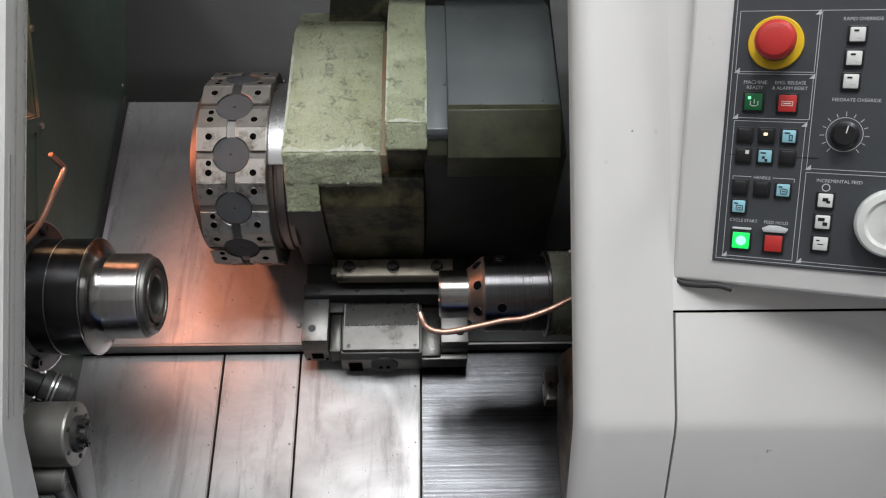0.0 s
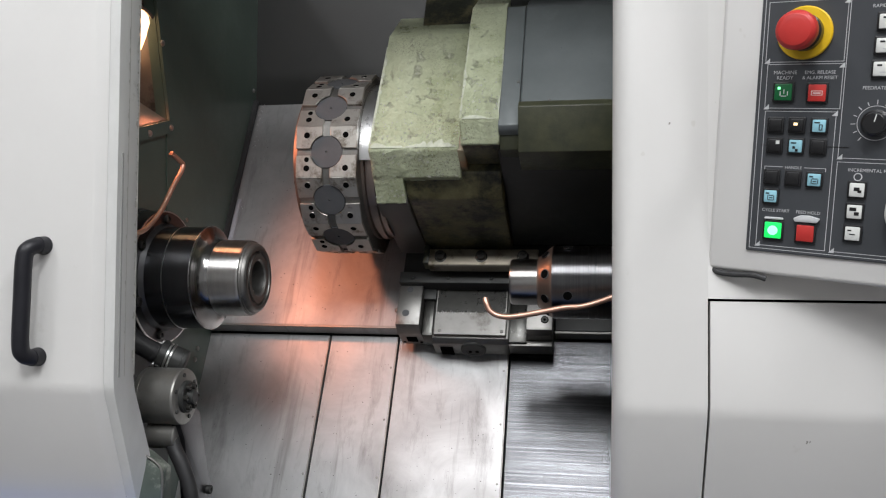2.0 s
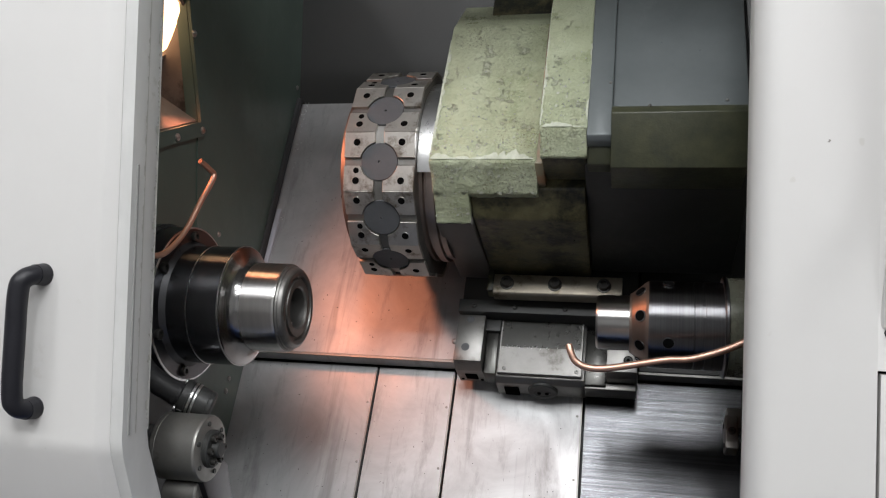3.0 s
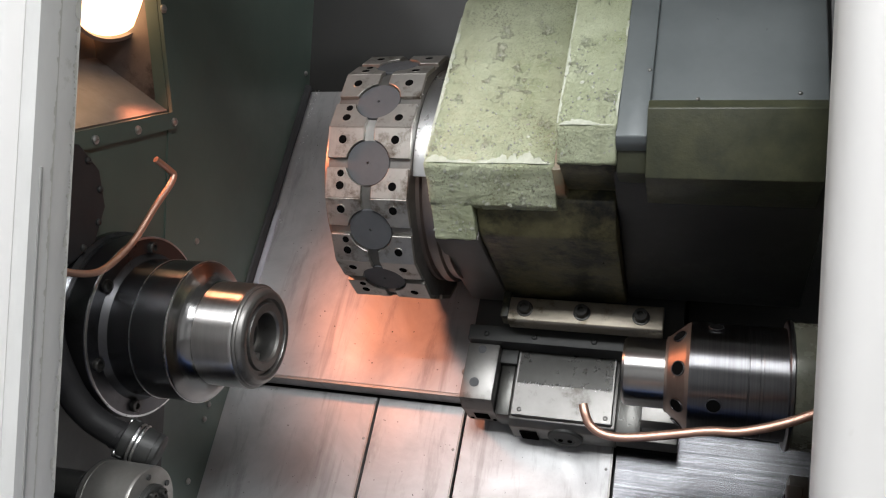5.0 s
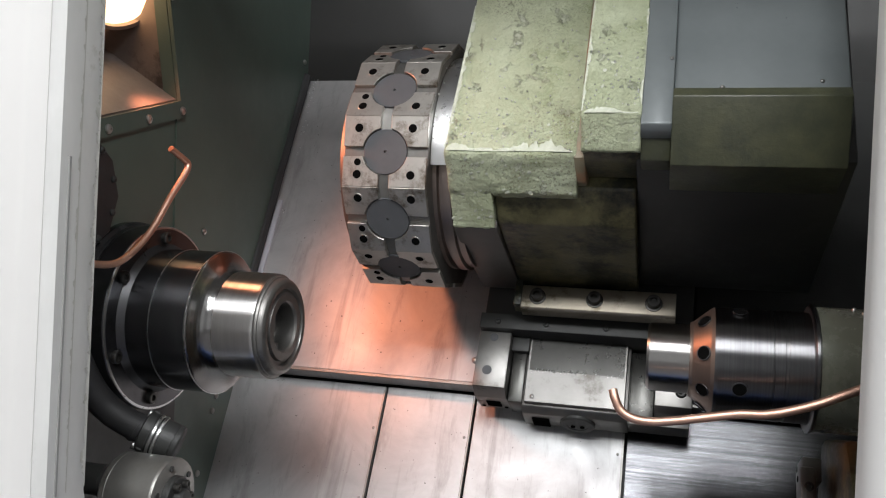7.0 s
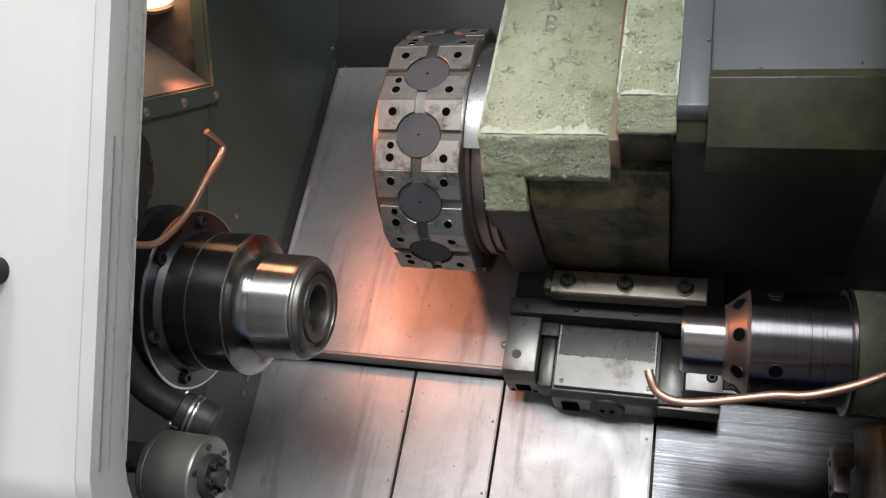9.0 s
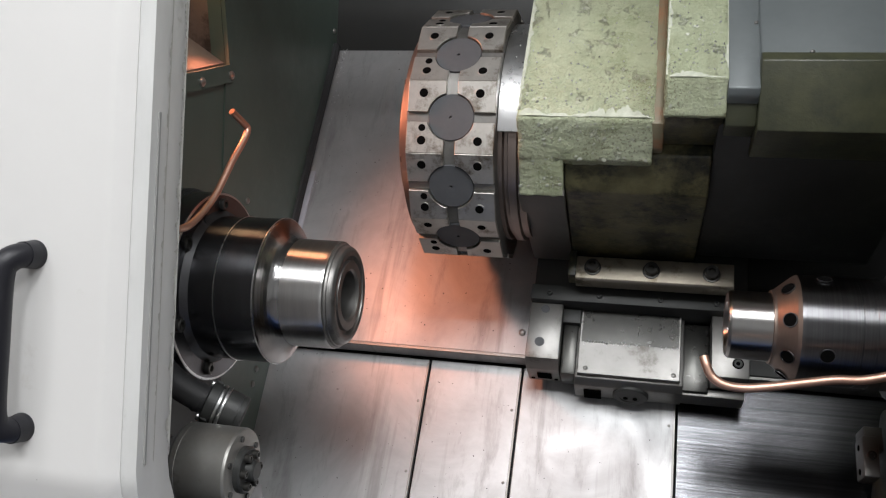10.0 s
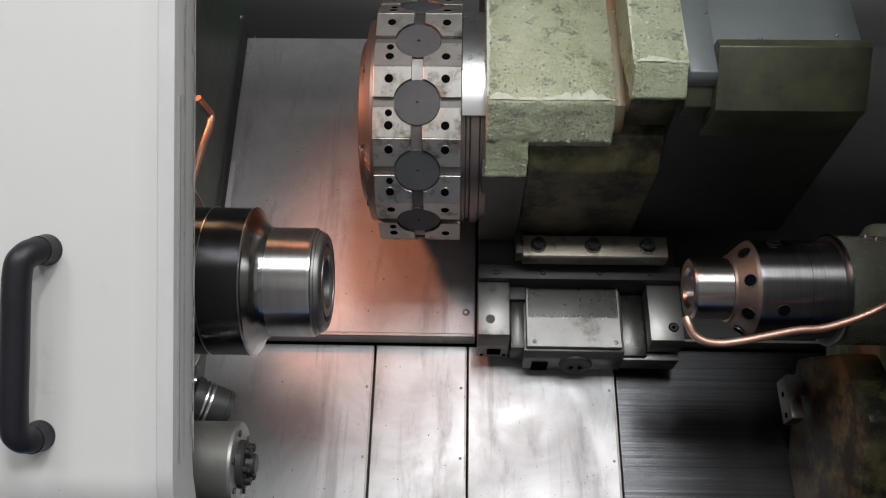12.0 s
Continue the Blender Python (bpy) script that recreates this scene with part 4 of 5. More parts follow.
part("lower_cylinder", turned([(-0.449, 0.0), (-0.449, 0.020), (-0.447, 0.022), (-0.398, 0.022), (-0.396, 0.020), (-0.396, 0.0)], HY - 0.002, HZ - 0.066, 36), OILYSTEEL, hy)
part("bracket", prism([(HY - 0.030, HZ - 0.02), (HY + 0.035, HZ - 0.02), (HY + 0.058, HZ - 0.035), (HY + 0.105, HZ - 0.175), (HY + 0.115, HZ - 0.225), (HY + 0.03, HZ - 0.225), (HY + 0.004, HZ - 0.075)], -0.403, -0.3875, "x", 0.0015), FLANGE, hy, "oily steel bracket plate")
part("bracket_bolt", socket_screw(0.008, 0.008), DARK, hy, "", toward((-0.3875, HY + 0.090, HZ - 0.178), (1, 0, 0)))
part("hose", tube_along([(-0.409, HY - 0.004, HZ - 0.070), (-0.396, HY - 0.010, HZ - 0.092), (-0.384, HY - 0.012, HZ - 0.112), (-0.371, HY - 0.012, HZ - 0.145), (-0.359, HY - 0.010, HZ - 0.20)], 0.0125, 16), RUBBER, hy, "black hose")

hy.location.x += 0.024

# ---- tailstock ----
ts = thing("tailstock", (0.55, 1.40, -0.40), "green cast tailstock with a steel quill sleeve and chipped paint", "tailstock")
part("sleeve", turned([(0.198, 0.0), (0.198, 0.020), (0.178, 0.022), (0.174, 0.026), (0.174, 0.0365), (0.177, 0.039), (0.183, 0.0395), (0.230, 0.0395)], seg=80), SHOULDER, ts, "bright bored quill sleeve")
cone = part("nut", turned([(0.2205, 0.0395), (0.2210, 0.0425), (0.224, 0.0435), (0.2425, 0.0590), (0.2465, 0.0615)], seg=80), NUT, ts, "oily conical nose nut with spanner holes")
part("body", turned([(0.2465, 0.0615), (0.250, 0.0620), (0.306, 0.0620), (0.3065, 0.0612), (0.3075, 0.0612), (0.308, 0.0620), (0.318, 0.0620), (0.3185, 0.0614), (0.3215, 0.0614), (0.322, 0.0620), (0.348, 0.0620)], seg=80), SATIN, ts, "ground steel quill body")
part("front_ring", turned([(0.346, 0.0620), (0.346, 0.0690), (0.3475, 0.0715), (0.3505, 0.0715), (0.352, 0.0695), (0.352, 0.0)], seg=80), SATIN, ts, "bright rimmed front ring")
part("barrel", turned([(0.351, 0.0690), (0.470, 0.0690), (0.470, 0.0)], seg=64), BARREL, ts, "glossy grey-green barrel")
for x_, r_, a in ((0.2355, 0.0530, 165), (0.2355, 0.0530, 120), (0.2355, 0.0530, 210), (0.2355, 0.0530, 255), (0.273, 0.0620, 200), (0.273, 0.0620, 110)):
    d = Vector((-0.72 if x_ < 0.26 else 0, math.cos(radians(a)), math.sin(radians(a)))).normalized()
    p = Vector((x_, AY + r_ * math.cos(radians(a)), AZ + r_ * math.sin(radians(a))))
    part("spanner_hole", rod(0.0074, -0.004, 0.0014, 24), HOLE, cone, "", toward(p, d))
    part("hole_rim", turned([(0.0008, 0.0072), (0.0018, 0.0074), (0.0018, 0.0082), (0.0006, 0.0084)], 0, 0, 28), SATIN, cone, "", toward(p, d) @ pose(0, 0, 0, 0, -90, 0))
part("casting", prism([(1.26, -0.03), (1.235, 0.02), (1.245, 0.10), (1.29, 0.125), (1.45, 0.13), (1.56, 0.05), (1.60, -0.45), (1.36, -0.50), (1.30, -0.25)], 0.458, 0.85, "x", 0.012, 3), PAINT, ts, "green casting with chipped paint")
part("foot", prism([(1.31, -0.12), (1.40, -0.05), (1.55, -0.08), (1.60, -0.40), (1.38, -0.52)], 0.405, 0.470, "x", 0.01, 2), SHADEPAINT, ts, "oily foot with shade in its paint")
part("stop_block", merge(box(0.372, 0.392, -0.150, -0.095, 0.080, 0.120, 0.003), box(0.376, 0.400, -0.112, -0.080, 0.070, 0.112, 0.002)), SADDLE, ts, "bright steel stop block", SL)
for v in (-0.140, -0.108):
    part("screw_hole", rod(0.0042, 0.0, 0.0008, 14), HOLE, ts, "", SL @ toward((0.372, v, 0.100), (-1, 0, 0)))
part("stop_screw", socket_screw(0.006, 0.006), DARK, ts, "", SL @ toward((0.382, -0.122, 0.120), (0, 0, 1)))
part("drain_bolt", dome_screw(0.006, 0.005), STEEL, ts, "", toward((0.425, AY - 0.068, AZ + 0.005), (0, -1, 0.05)))
for a in (100, 110, 122):
    part("oil_nipple", dome_screw(0.0028, 0.003), STEEL, ts, "", toward((0.39 + (a - 100) * 0.0008, AY + 0.069 * math.cos(radians(a)), AZ + 0.069 * math.sin(radians(a))), (0, math.cos(radians(a)), math.sin(radians(a)))))
pipe_r = link_mesh("copper_pipe", tube_along([(0.143, 1.203, 0.017), (0.146, 1.200, 0.008), (0.152, 1.199, -0.003), (0.164, 1.198, -0.010), (0.182, 1.198, -0.012), (0.205, 1.198, -0.009), (0.235, 1.199, -0.003), (0.270, 1.200, 0.004), (0.295, 1.200, 0.006), (0.318, 1.200, 0.012), (0.345, 1.200, 0.022), (0.372, 1.200, 0.035), (0.42, 1.21, 0.055), (0.47, 1.235, 0.062)], 0.0048, 12), COPPER)
tagged(pipe_r, "bent copper coolant pipe in front of the tailstock", "coolant pipe")

# ---- carriage: saddle, cross slide and turret ----
def cast_rough(bm, edge, amp, seed, v_far=0.34):
    """Sand-cast skin: the mesh is cut fine near the front and its skin lifted by lumps, pits and the steps of lifted paint."""
    bmesh.ops.triangulate(bm, faces=[f for f in bm.faces if len(f.verts) > 4])
    for k in range(7):
        long_e = [e for e in bm.edges if e.calc_length() > edge * 1.6 and min(v.co.y for v in e.verts) < v_far]
        if not long_e:
            break
        bmesh.ops.subdivide_edges(bm, edges=long_e, cuts=1, use_grid_fill=True)
        bmesh.ops.triangulate(bm, faces=[f for f in bm.faces if len(f.verts) > 4])
    bm.normal_update()
    off = Vector((seed * 3.1, seed * 1.7, seed * 0.9))
    moved = []
    for v in bm.verts:
        p = v.co
        lump = noise.noise(p * 38 + off) * 0.5 + noise.noise(p * 95 + off) * 0.35 + noise.noise(p * 210 + off) * 0.25
        film = noise.fractal(p * 42 + off * 2, 1.0, 2.0, 4)
        step = 0.75 if film > 0.12 else 0.0
        moved.append((v, v.normal * amp * (lump + step)))
    for v, d in moved:
        v.co += d
    return bm


def paint_flakes(count, place, seed, small, large):
    """Curled chips of lifted paint: place(rng) gives a point and the skin's normal."""
    rng = random.Random(seed)
    bm = bmesh.new()
    for k in range(count):
        p, n = place(rng)
        t = n.orthogonal().normalized()
        b = n.cross(t)
        r = small + (large - small) * rng.random() ** 3
        ph, sq = rng.uniform(0, 6.28), rng.uniform(0.45, 1.0)
        mid = bm.verts.new(p + n * 0.0010)
        rim = []
        m = rng.randint(6, 9)
        for i in range(m):
            a = ph + 2 * math.pi * i / m
            q = r * rng.uniform(0.55, 1.25)
            rim.append(bm.verts.new(p + t * q * math.cos(a) + b * q * sq * math.sin(a) + n * rng.uniform(0.0003, 0.0009)))
        for i in range(m):
            bm.faces.new((mid, rim[i], rim[(i + 1) % m]))
    return bm



sd = thing("saddle", SL @ Vector((0.08 + CX, -0.03, 0.0)), "machined steel saddle blocks sliding on the slant bed", "saddle")
SC = SL @ Matrix.Translation((CX, 0, 0))
bl = part("end_block", prism([(-0.028, 0.022), (-0.030, 0.080), (-0.022, 0.108), (0.068, 0.108), (0.068, 0.012)], -0.0735, -0.0235, "x", 0.0015, 2), SADDLE, sd, "machined end block", SC)
part("plug", rod(0.0075, 0.107, 0.1085, 20), PLUG, bl, "", SC @ Matrix.Translation((-0.054, 0.004, 0)))
part("plug", rod(0.0065, 0.107, 0.1085, 20), PLUG, bl, "", SC @ Matrix.Translation((-0.050, 0.058, 0)))
part("notch", box(-0.058, -0.036, -0.0308, -0.026, 0.040, 0.062), HOLE, bl, "", SC)
for u in (-0.066, -0.030):
    part("screw_hole", rod(0.003, 0, 0.0012, 10), HOLE, bl, "", SC @ toward((u, -0.0285, 0.034), (0, -1, 0)))
part("groove_pad", box(-0.0215, 0.0005, -0.034, 0.066, 0.030, 0.082, 0.0015), OILFILM, sd, "", SC)
part("groove_back", box(-0.0235, 0.0035, 0.045, 0.068, 0.02, 0.092, 0.001), DARK, sd, "", SC)
cp = part("cover_plate", box(0.0035, 0.1535, -0.033, 0.078, 0.078, 0.0865, 0.0012, 1), SADDLE, sd, "machined cover plate", SC)
part("oil_film", box(0.007, 0.150, 0.018, 0.072, 0.0863, 0.0868), OILFILM, cp, "darker oil-wetted band", SC)
rng = random.Random(8)
bm = bmesh.new()
for k in range(46):
    u, v = 0.008 + 0.14 * rng.random(), 0.018 + rng.gauss(0, 0.0016)
    bmesh.ops.create_icosphere(bm, subdivisions=1, radius=rng.uniform(0.0004, 0.0013), matrix=Matrix.Translation((u, v, 0.0868)))
tagged(part("swarf", bm, SHINE, cp, "wet swarf line", SC), kind="stuff")
for u in (0.012, 0.140):
    part("screw", dome_screw(0.0036, 0.0016), SADDLE, cp, "", SC @ toward((u + 0.004, -0.024, 0.0865), (0, 0, 1)))
part("base", prism([(-0.046, 0.018), (-0.045, 0.066), (-0.036, 0.077), (0.078, 0.077), (0.078, 0.012)], 0.0, 0.158, "x", 0.0015), SADDLE, sd, "machined slide base", SC)
part("base_recess", box(0.014, 0.040, -0.0478, -0.042, 0.016, 0.050), HOLE, sd, "", SC)
AD = SC @ toward((0.084, -0.0455, 0.046), (0, -1, 0.12))
ad = part("adjuster", turned([(0, 0), (0, 0.0265), (0.004, 0.0265), (0.006, 0.0245), (0.006, 0.016), (0.0052, 0.0155), (0.0052, 0)], 0, 0, 36), DARK, sd, "black round adjuster", AD @ pose(0, 0, 0, 0, -90, 0))
for dx in (-0.007, 0.007):
    part("socket", rod(0.0038, 0.0, 0.0066, 6, 0, dx, -0.004), HOLE, ad, "", AD)
part("right_pad", box(0.156, 0.1945, -0.040, 0.066, 0.030, 0.070, 0.0015), OILFILM, sd, "", SC)
part("right_ledge", box(0.156, 0.246, -0.044, -0.032, 0.02, 0.062, 0.0015), SADDLE, sd, "", SC)
rb = part("end_block", prism([(-0.030, 0.022), (-0.031, 0.085), (-0.026, 0.104), (0.068, 0.104), (0.068, 0.012)], 0.1955, 0.2475, "x", 0.0015), SADDLE, sd, "machined end block", SC)
part("screw_hole", rod(0.0080, 0.103, 0.1045, 20), HOLE, rb, "", SC @ Matrix.Translation((0.232, -0.004, 0)))
part("sunk_screw", socket_screw(0.0062, 0.0012), DARK, rb, "", SC @ toward((0.232, -0.004, 0.1045), (0, 0, 1)))
part("gib_strip", box(-0.0735, 0.2475, 0.069, 0.094, 0.02, 0.120, 0.0015), DARK, sd, "dark gib strip with screws", SC)
for u in (-0.045, 0.03, 0.12, 0.20):
    part("gib_screw", socket_screw(0.0045, 0.003), DARK, sd, "", SC @ toward((u, 0.080, 0.120), (0, 0, 1)))
part("bed_saddle", box(-0.072, 0.246, 0.094, 0.62, 0.02, 0.10, 0.002), DARK, sd, "dark slide way", SC)

hs2 = thing("turret_housing", SL @ Vector((0.08 + CX, 0.10, 0.15)), "green cast turret housing with flaking paint on the cross slide", "turret housing")
SC = SL @ Matrix.Translation((CX, -0.008, 0))
part("slide_body", prism([(0.118, 0.360), (0.140, 0.130), (0.60, 0.130), (0.60, 0.345)], -0.0745, -0.0135, "x", 0.003), SLIDE, hs2, "dark smooth slide body", SC)
# the underside's shade is painted in, along with its oil
part("underbody", (prism([(0.150, 0.412), (0.126, 0.360), (0.139, 0.150), (0.60, 0.150), (0.60, 0.43)], -0.0135, 0.165, "x", 0.004)), SHADEPAINT, hs2, "oil-soaked lower casting with painted shade", SC)
# near-black colour stands in for the deep shade below the housing
part("motor_side", prism([(0.150, 0.480), (0.150, 0.15), (0.60, 0.15), (0.60, 0.48)], 0.165, 0.40, "x", 0.004), DARK, hs2, "rear casting with its shade painted near-black", SC)
part("front_casting", cast_rough(prism([(0.147, 0.428), (0.30, 0.420), (0.45, 0.362), (0.122, 0.362), (0.116, 0.363), (0.118, 0.368)], -0.0703, -0.0145, "x", 0.0015), 0.0034, 0.0011, 1), PAINT, hs2, "pale green flaking lower lobe", SC)
part("front_casting", cast_rough(prism([(0.162, 0.463), (0.165, 0.467), (0.45, 0.453), (0.55, 0.40), (0.55, 0.395), (0.145, 0.395), (0.139, 0.414)], -0.0700, 0.094, "x", 0.0025), 0.0034, 0.0011, 2), PAINT, hs2, "pale green flaking casting", SC)
part("streaked_web", prism([(0.160, 0.466), (0.45, 0.456), (0.45, 0.38), (0.165, 0.38), (0.148, 0.43)], 0.0915, 0.106, "x", 0.003), RUSTY, hs2, "rust-streaked web", SC)
part("raised_casting", cast_rough(prism([(0.172, 0.528), (0.175, 0.531), (0.45, 0.518), (0.55, 0.45), (0.30, 0.44), (0.1480, 0.4945), (0.1462, 0.500)], 0.104, 0.170, "x", 0.0022), 0.0034, 0.0011, 3), PAINT, hs2, "pale green flaking raised rib", SC)
part("rib_foot", prism([(0.1490, 0.4960), (0.30, 0.462), (0.30, 0.42), (0.162, 0.42), (0.152, 0.470)], 0.105, 0.1695, "x", 0.002), SHADEPAINT, hs2, "oily foot of the rib with painted shade", SC)
part("cover_step", prism([(0.164, 0.529), (0.45, 0.517), (0.45, 0.500), (0.158, 0.508), (0.160, 0.520)], 0.170, 0.204, "x", 0.002), BLUEGREY, hs2, "blue-grey cover", SC)
part("step_body", prism([(0.1605, 0.5085), (0.45, 0.500), (0.55, 0.45), (0.55, 0.40), (0.16, 0.42), (0.142, 0.488)], 0.1705, 0.2035, "x", 0.002), GEARPAINT, hs2, "dark green step body", SC)
part("cover", prism([(0.190, 0.520), (0.45, 0.512), (0.55, 0.45), (0.55, 0.40), (0.15, 0.42), (0.16, 0.49)], 0.2035, 0.390, "x", 0.004), BLUEGREY, hs2, "blue-grey sheet cover", SC)
part("gear_box", (prism([(0.190, 0.545), (0.205, 0.540), (0.215, 0.43), (0.14, 0.43), (0.130, 0.498)], 0.2035, 0.385, "x", 0.0015)), GEARPAINT, hs2, "dark green gear box", SC)
for u, v, w in ((0.255, 0.205, 0.5405), (0.36, 0.23, 0.519), (0.20, 0.26, 0.525)):
    part("cover_screw", dome_screw(0.0025, 0.002), SADDLE, hs2, "", SC @ toward((u, v, w), (0, 0, 1)))
cb = part("clamp_bar", prism([(0.093, 0.140), (0.093, 0.163), (0.096, 0.166), (0.131, 0.166), (0.134, 0.160), (0.134, 0.140)], -0.005, 0.219, "x", 0.001), BARSTEEL, hs2, "oily steel clamp bar", SC)
part("bar_stop", box(-0.016, -0.005, 0.098, 0.140, 0.14, 0.168, 0.001), SHADEPAINT, hs2, "", SC)
for u in (0.019, 0.1035, 0.188):
    part("washer", rod(0.0125, 0.166, 0.168, 24, 0.0005), GUN, cb, "", SC @ Matrix.Translation((u, 0.113, 0)))
    part("socket_screw", socket_screw(0.0100, 0.010), GUN, cb, "", SC @ toward((u, 0.113, 0.168), (0, 0, 1)))

# turret, 12 stations round an axis along x
TY, TZ, TX, TR = 1.5235, 0.2765, -0.162 + CX, 0.178
tu = thing("tool_turret", (TX, TY, TZ - TR), "twelve-station steel tool turret with blanked tool seats", "tool turret")


def gon(r, x0, x1, n=12, phase=0.0):
    pts = [(TY + r * math.cos(2 * math.pi * (i + 0.5) / n + phase), TZ + r * math.sin(2 * math.pi * (i + 0.5) / n + phase)) for i in range(n)]
    return prism(pts, x0, x1, "x")


PH0 = radians(-1.5)
core_r = (TR - 0.006) / math.cos(radians(15))
part("core", gon(core_r, TX - 0.0585, TX + 0.0585, 12, PH0), CORE, tu, "slotted steel drum")
part("back_plate", turned([(TX - 0.086, 0.0), (TX - 0.086, 0.118), (TX - 0.084, 0.122), (TX - 0.075, 0.124), (TX - 0.074, 0.150), (TX - 0.066, 0.152), (TX - 0.058, 0.152)], TY, TZ, 72), BRONZE, tu, "oily face plate")
for i in range(8):
    a = radians(i * 45 + 20)
    part("face_screw", socket_screw(0.006, 0.004), DARK, tu, "", toward((TX - 0.074, TY + 0.137 * math.cos(a), TZ + 0.137 * math.sin(a)), (-1, 0, 0)))

PR, HWD, HCH, SLOT, VSL = 0.0315, 0.0585, TR * math.tan(radians(15)) - 0.0003, 0.0065, 0.0075


def pad_bm(sx, sy):
    """One raised corner pad of a tool seat in (across, along, out)."""
    a0 = math.asin(SLOT / PR)
    a1 = math.acos(VSL / PR)
    arc = [(PR * math.cos(a0 + (a1 - a0) * i / 8), PR * math.sin(a0 + (a1 - a0) * i / 8)) for i in range(9)]
    pts = [(HWD, SLOT)] + [(HWD, HCH), (VSL, HCH)] + arc[::-1]
    pts = [(sx * x, sy * y) for x, y in pts]
    return prism(pts, -0.0062, 0.0, "z", 0.0006, 1)


for st in range(12):
    a = PH0 + math.radians(180 + 30 * st)
    # local axes: across = x, along = round the rim, out = radial
    out = Vector((0, math.cos(a), math.sin(a)))
    across = Vector((1, 0, 0))
    along = out.cross(across)
    m = Matrix((( across.x, along.x, out.x, TX), (across.y, along.y, out.y, TY + out.y * TR), (across.z, along.z, out.z, TZ + out.z * TR), (0, 0, 0, 1)))
    seat = part("tool_plug", turned([(-0.012, 0.0), (-0.012, 0.0302), (-0.0035, 0.0302), (-0.0028, 0.0296), (-0.0028, 0.002), (-0.008, 0.0018), (-0.008, 0.0)], 0, 0, 40), PLUG, tu, "dark grey blanking plug", m @ pose(0, 0, 0, 0, -90, 0))
    for sx in (-1, 1):
        for sy in (-1, 1):
            part("corner_pad", pad_bm(sx, sy), PADS, tu, "", m, False)
            part("hole_rim", turned([(0.0, 0.0056), (0.0003, 0.0059), (0.0003, 0.0071), (0.0, 0.0074)], 0, 0, 18), PADS, tu, "", m @ Matrix.Translation((sx * 0.0375, sy * 0.031, 0.0)) @ pose(0, 0, 0, 0, -90, 0))
            part("bolt_hole", rod(0.0058, -0.001, 0.0003, 16), HOLE, tu, "", m @ Matrix.Translation((sx * 0.0375, sy * 0.031, 0.0)))
    part("bolt_hole", rod(0.0048, -0.001, 0.0003, 16), HOLE, tu, "", m @ Matrix.Translation((-0.0375, 0.0145 if along.z < 0 else -0.0145, 0.0)))
part("hub", turned([(TX + 0.0585, 0.150), (TX + 0.064, 0.150), (TX + 0.066, 0.144), (TX + 0.070, 0.144), (TX + 0.072, 0.151), (TX + 0.083, 0.151), (TX + 0.085, 0.146), (TX + 0.094, 0.146), (TX + 0.094, 0.10)], TY, TZ, 80), BRONZE, tu, "oily grooved hub")
part("ring_guard", turned([(TX + 0.0595, 0.152), (TX + 0.0595, 0.1635), (TX + 0.0935, 0.1635), (TX + 0.0935, 0.152), (TX + 0.0595, 0.152)], TY, TZ, 60, 10, 183.5), SHINE, tu, "bright curved guard plate")

# wet beads on the casting
rng = random.Random(12)
bm = bmesh.new()
for k in range(260):
    if k % 3:
        u, v = rng.uniform(-0.065, 0.092), 0.167 + abs(rng.gauss(0, 0.09))
        w = 0.467 - (v - 0.165) * 0.049
    else:
        u, v = rng.uniform(0.106, 0.168), 0.176 + abs(rng.gauss(0, 0.07))
        w = 0.531 - (v - 0.175) * 0.047
    if k % 7 == 0:
        u = rng.choice((-0.066, 0.086, 0.108, 0.166)) + rng.uniform(-0.003, 0.003)
    if v < 0.43:
        bmesh.ops.create_icosphere(bm, subdivisions=1, radius=rng.uniform(0.0006, 0.0015), matrix=Matrix.Translation((u, v, w + 0.0008)))
tagged(part("coolant", bm, SHINE, hs2, "bright coolant beads", SC), kind="stuff")


def chipped_edge(x0, x1, place, seed, most):
    """A ragged line of bared filler along an edge: place(x, d) is the point d in from the edge."""
    rng = random.Random(seed)
    bm = bmesh.new()
    n = int((x1 - x0) / 0.0016)
    low, high = [], []
    h = 0.0
    for i in range(n + 1):
        x = x0 + (x1 - x0) * i / n
        h = max(0.0006, min(most, h + rng.gauss(0, most * 0.22))) if rng.random() > 0.06 else 0.0006
        low.append(bm.verts.new(place(x, -0.0008)))
        high.append(bm.verts.new(place(x, h)))
    for i in range(n):
        bm.faces.new((low[i], low[i + 1], high[i + 1], high[i]))
    return bm


for nm, x0, x1, v0, w0, seed, most in (("chipped_edge", -0.067, 0.090, 0.1670, 0.4676, 3, 0.0045), ("chipped_edge", 0.107, 0.167, 0.1768, 0.5316, 5, 0.004)):
    part(nm, chipped_edge(x0, x1, lambda x, d: (x, v0 + d, w0 - d * 0.049 + 0.0003), seed, most), CHIP, hs2, "bared pale filler along the edge", SC, False)
for nm, a, seed in (("chipped_edge", -0.0698, 7), ("chipped_edge", 0.1042, 9)):
    wtop = 0.467 if a < 0 else 0.531
    part(nm, chipped_edge(0.18, 0.42, lambda x, d: (a + d, x, wtop - (x - 0.165) * 0.049 + 0.0004), seed, 0.006), CHIP, hs2, "", SC, False)

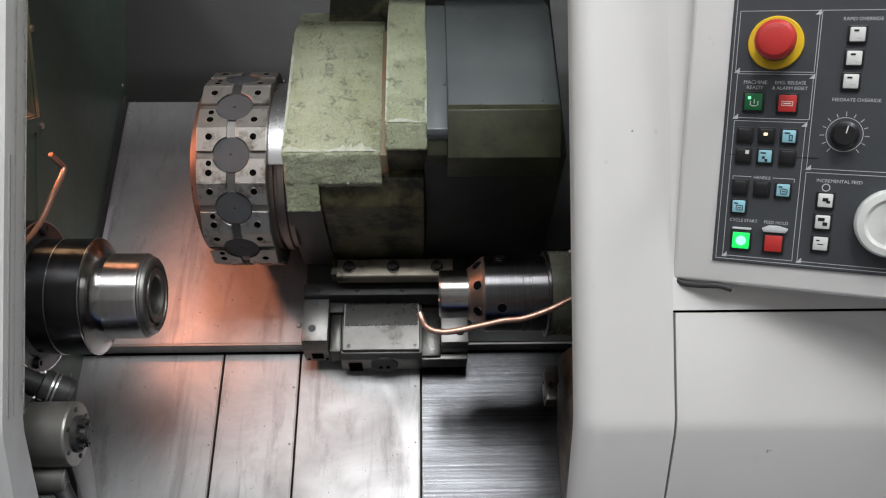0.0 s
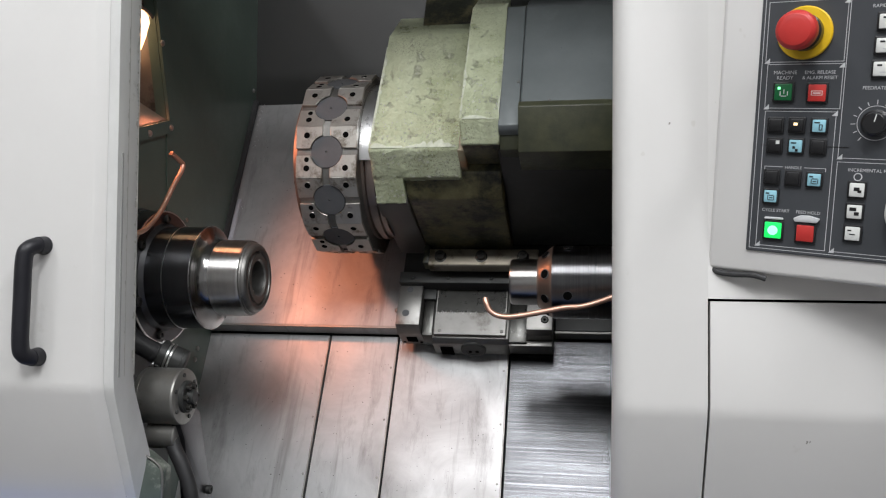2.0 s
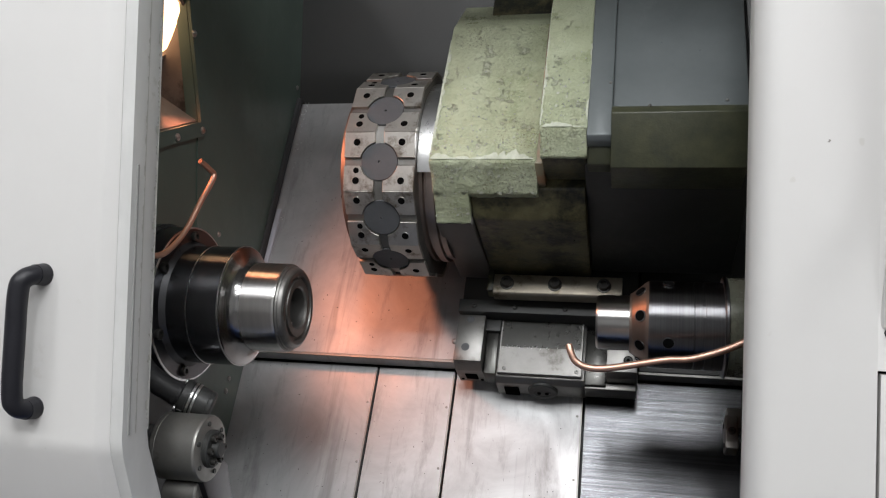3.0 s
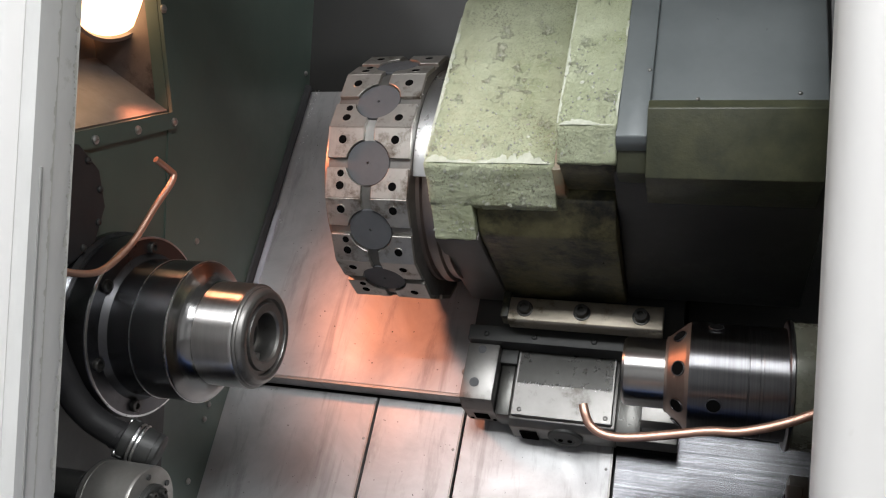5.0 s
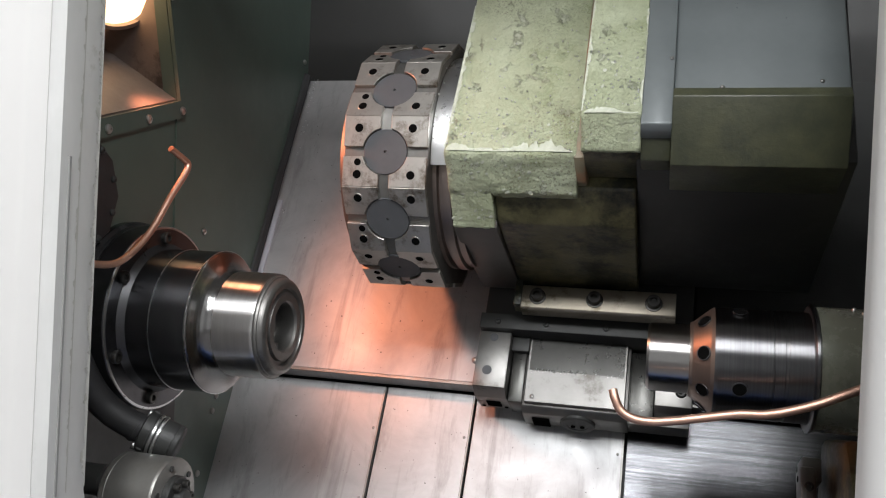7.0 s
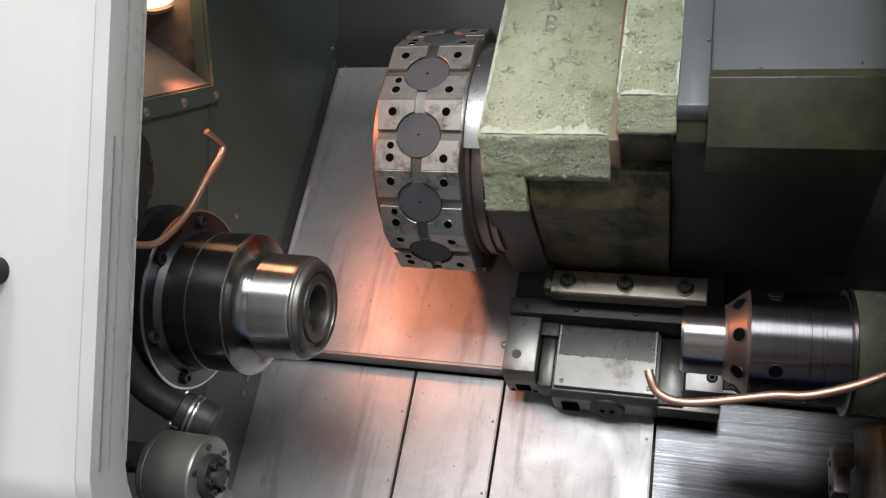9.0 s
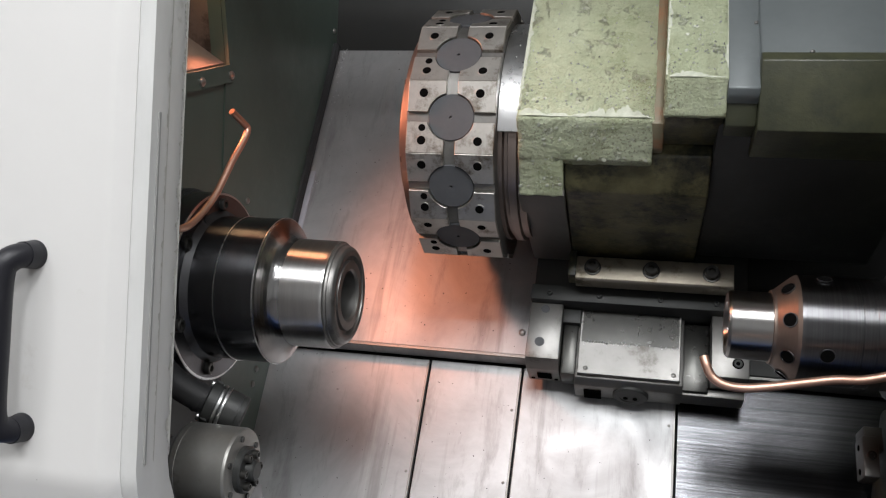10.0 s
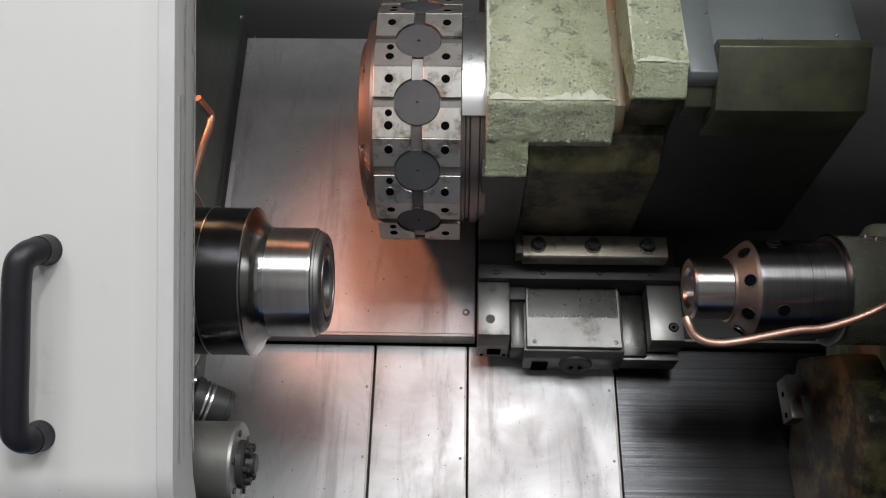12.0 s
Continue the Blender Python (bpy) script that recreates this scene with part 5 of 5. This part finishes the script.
def bare_patch(x0, x1, place, seed, deep):
    """A patch of bared filler with a wandering rim; place(x, d) is the point d in from the edge."""
    bm = bmesh.new()
    n = int((x1 - x0) / 0.0010)
    low, high = [], []
    for i in range(n + 1):
        f = i / n
        x = x0 + (x1 - x0) * f
        rim = 0.55 + 0.5 * noise.noise((x * 90, seed, 0)) + 0.35 * noise.noise((x * 260, seed, 3)) + 0.18 * noise.noise((x * 700, seed, 5))
        h = max(0.0004, deep * rim * math.sin(math.pi * f) ** 0.6)
        low.append(bm.verts.new(place(x, -0.0008)))
        high.append(bm.verts.new(place(x, h)))
    for i in range(n):
        bm.faces.new((low[i], low[i + 1], high[i + 1], high[i]))
    return bm


# broad patches of bared filler behind the front edges
for x0, x1, v0, w0, seed, deep in ((0.012, 0.086, 0.1672, 0.4678, 61, 0.022), (-0.068, -0.038, 0.1672, 0.4678, 62, 0.018), (0.108, 0.150, 0.1770, 0.5318, 64, 0.012)):
    part("bare_patch", bare_patch(x0, x1, lambda x, d: (x, v0 + d, w0 - d * 0.049 + 0.0009), seed, deep), CHIP, hs2, "bared pale filler patch", SC, False)
# and down the two side edges of the top
for a, sgn, v0, v1, w0, seed in ((-0.0698, 1, 0.172, 0.36, 0.4669, 71), (0.1042, 1, 0.185, 0.36, 0.5306, 73), (0.1695, -1, 0.19, 0.34, 0.5304, 75)):
    part("bare_patch", bare_patch(v0, v1, lambda x, d: (a + sgn * d, x, w0 - (x - 0.165) * 0.049 + 0.0011), seed, 0.006), CHIP, hs2, "bared pale filler patch", SC, False)


def on_top(rng):
    if rng.random() < 0.68:
        u, v = rng.uniform(-0.066, 0.088), 0.168 + min(0.2, abs(rng.gauss(0, 0.03)))
        if rng.random() < 0.6:
            u = rng.choice((-0.066, 0.086)) + rng.gauss(0, 0.004)
        return Vector((u, v, 0.4668 - (v - 0.165) * 0.049)), Vector((0, 0.049, 1)).normalized()
    u, v = rng.uniform(0.106, 0.168), 0.178 + min(0.2, abs(rng.gauss(0, 0.06)))
    return Vector((u, v, 0.5308 - (v - 0.175) * 0.047)), Vector((0, 0.047, 1)).normalized()


def on_front(rng):
    f = rng.random()
    if rng.random() < 0.6:
        return Vector((rng.uniform(-0.068, 0.09), 0.139 + 0.022 * f, 0.416 + 0.046 * f)), Vector((0, -0.9, 0.42)).normalized()
    if rng.random() < 0.5:
        return Vector((rng.uniform(-0.069, -0.016), 0.119 + 0.026 * f, 0.370 + 0.054 * f)), Vector((0, -0.9, 0.42)).normalized()
    return Vector((rng.uniform(0.106, 0.168), 0.148 + 0.022 * f, 0.50 + 0.026 * f)), Vector((0, -0.82, 0.57)).normalized()


tagged(part("chipped_paint", paint_flakes(130, on_top, 31, 0.0005, 0.0030), CHIP, hs2, "curled chips of pale green paint", SC, False), kind="stuff")
tagged(part("chipped_paint", paint_flakes(170, on_front, 33, 0.0005, 0.0036), CHIP, hs2, "curled chips of pale green paint", SC, False), kind="stuff")

# ragged paint along the door's free edge
for y0, seed, most, mt in ((1.0245, 41, 0.007, EDGEGRIME), (1.0245, 43, 0.004, DOORCHIP), (0.9985, 45, 0.003, EDGEGRIME)):
    part("chipped_edge", chipped_edge(-0.10, 0.72, lambda z, d: (-0.3674 + (0.0004 if mt is DOORCHIP else 0.0), y0 - d, z), seed, most), mt, door, "dirty chipped paint on the edge", ID, False)

# swarf bits along the seal
rng = random.Random(21)
bm = bmesh.new()
for k in range(70):
    v = rng.choice((0.62, 0.59, 0.47, 0.30, 0.55)) + rng.gauss(0, 0.03)
    bmesh.ops.create_icosphere(bm, subdivisions=1, radius=rng.uniform(0.0005, 0.0013), matrix=Matrix.Translation((-0.536 + rng.gauss(0, 0.006), v, 0.0346)))
tagged(part("swarf", bm, SHINE, cov, "bright swarf bits", SL), kind="stuff")
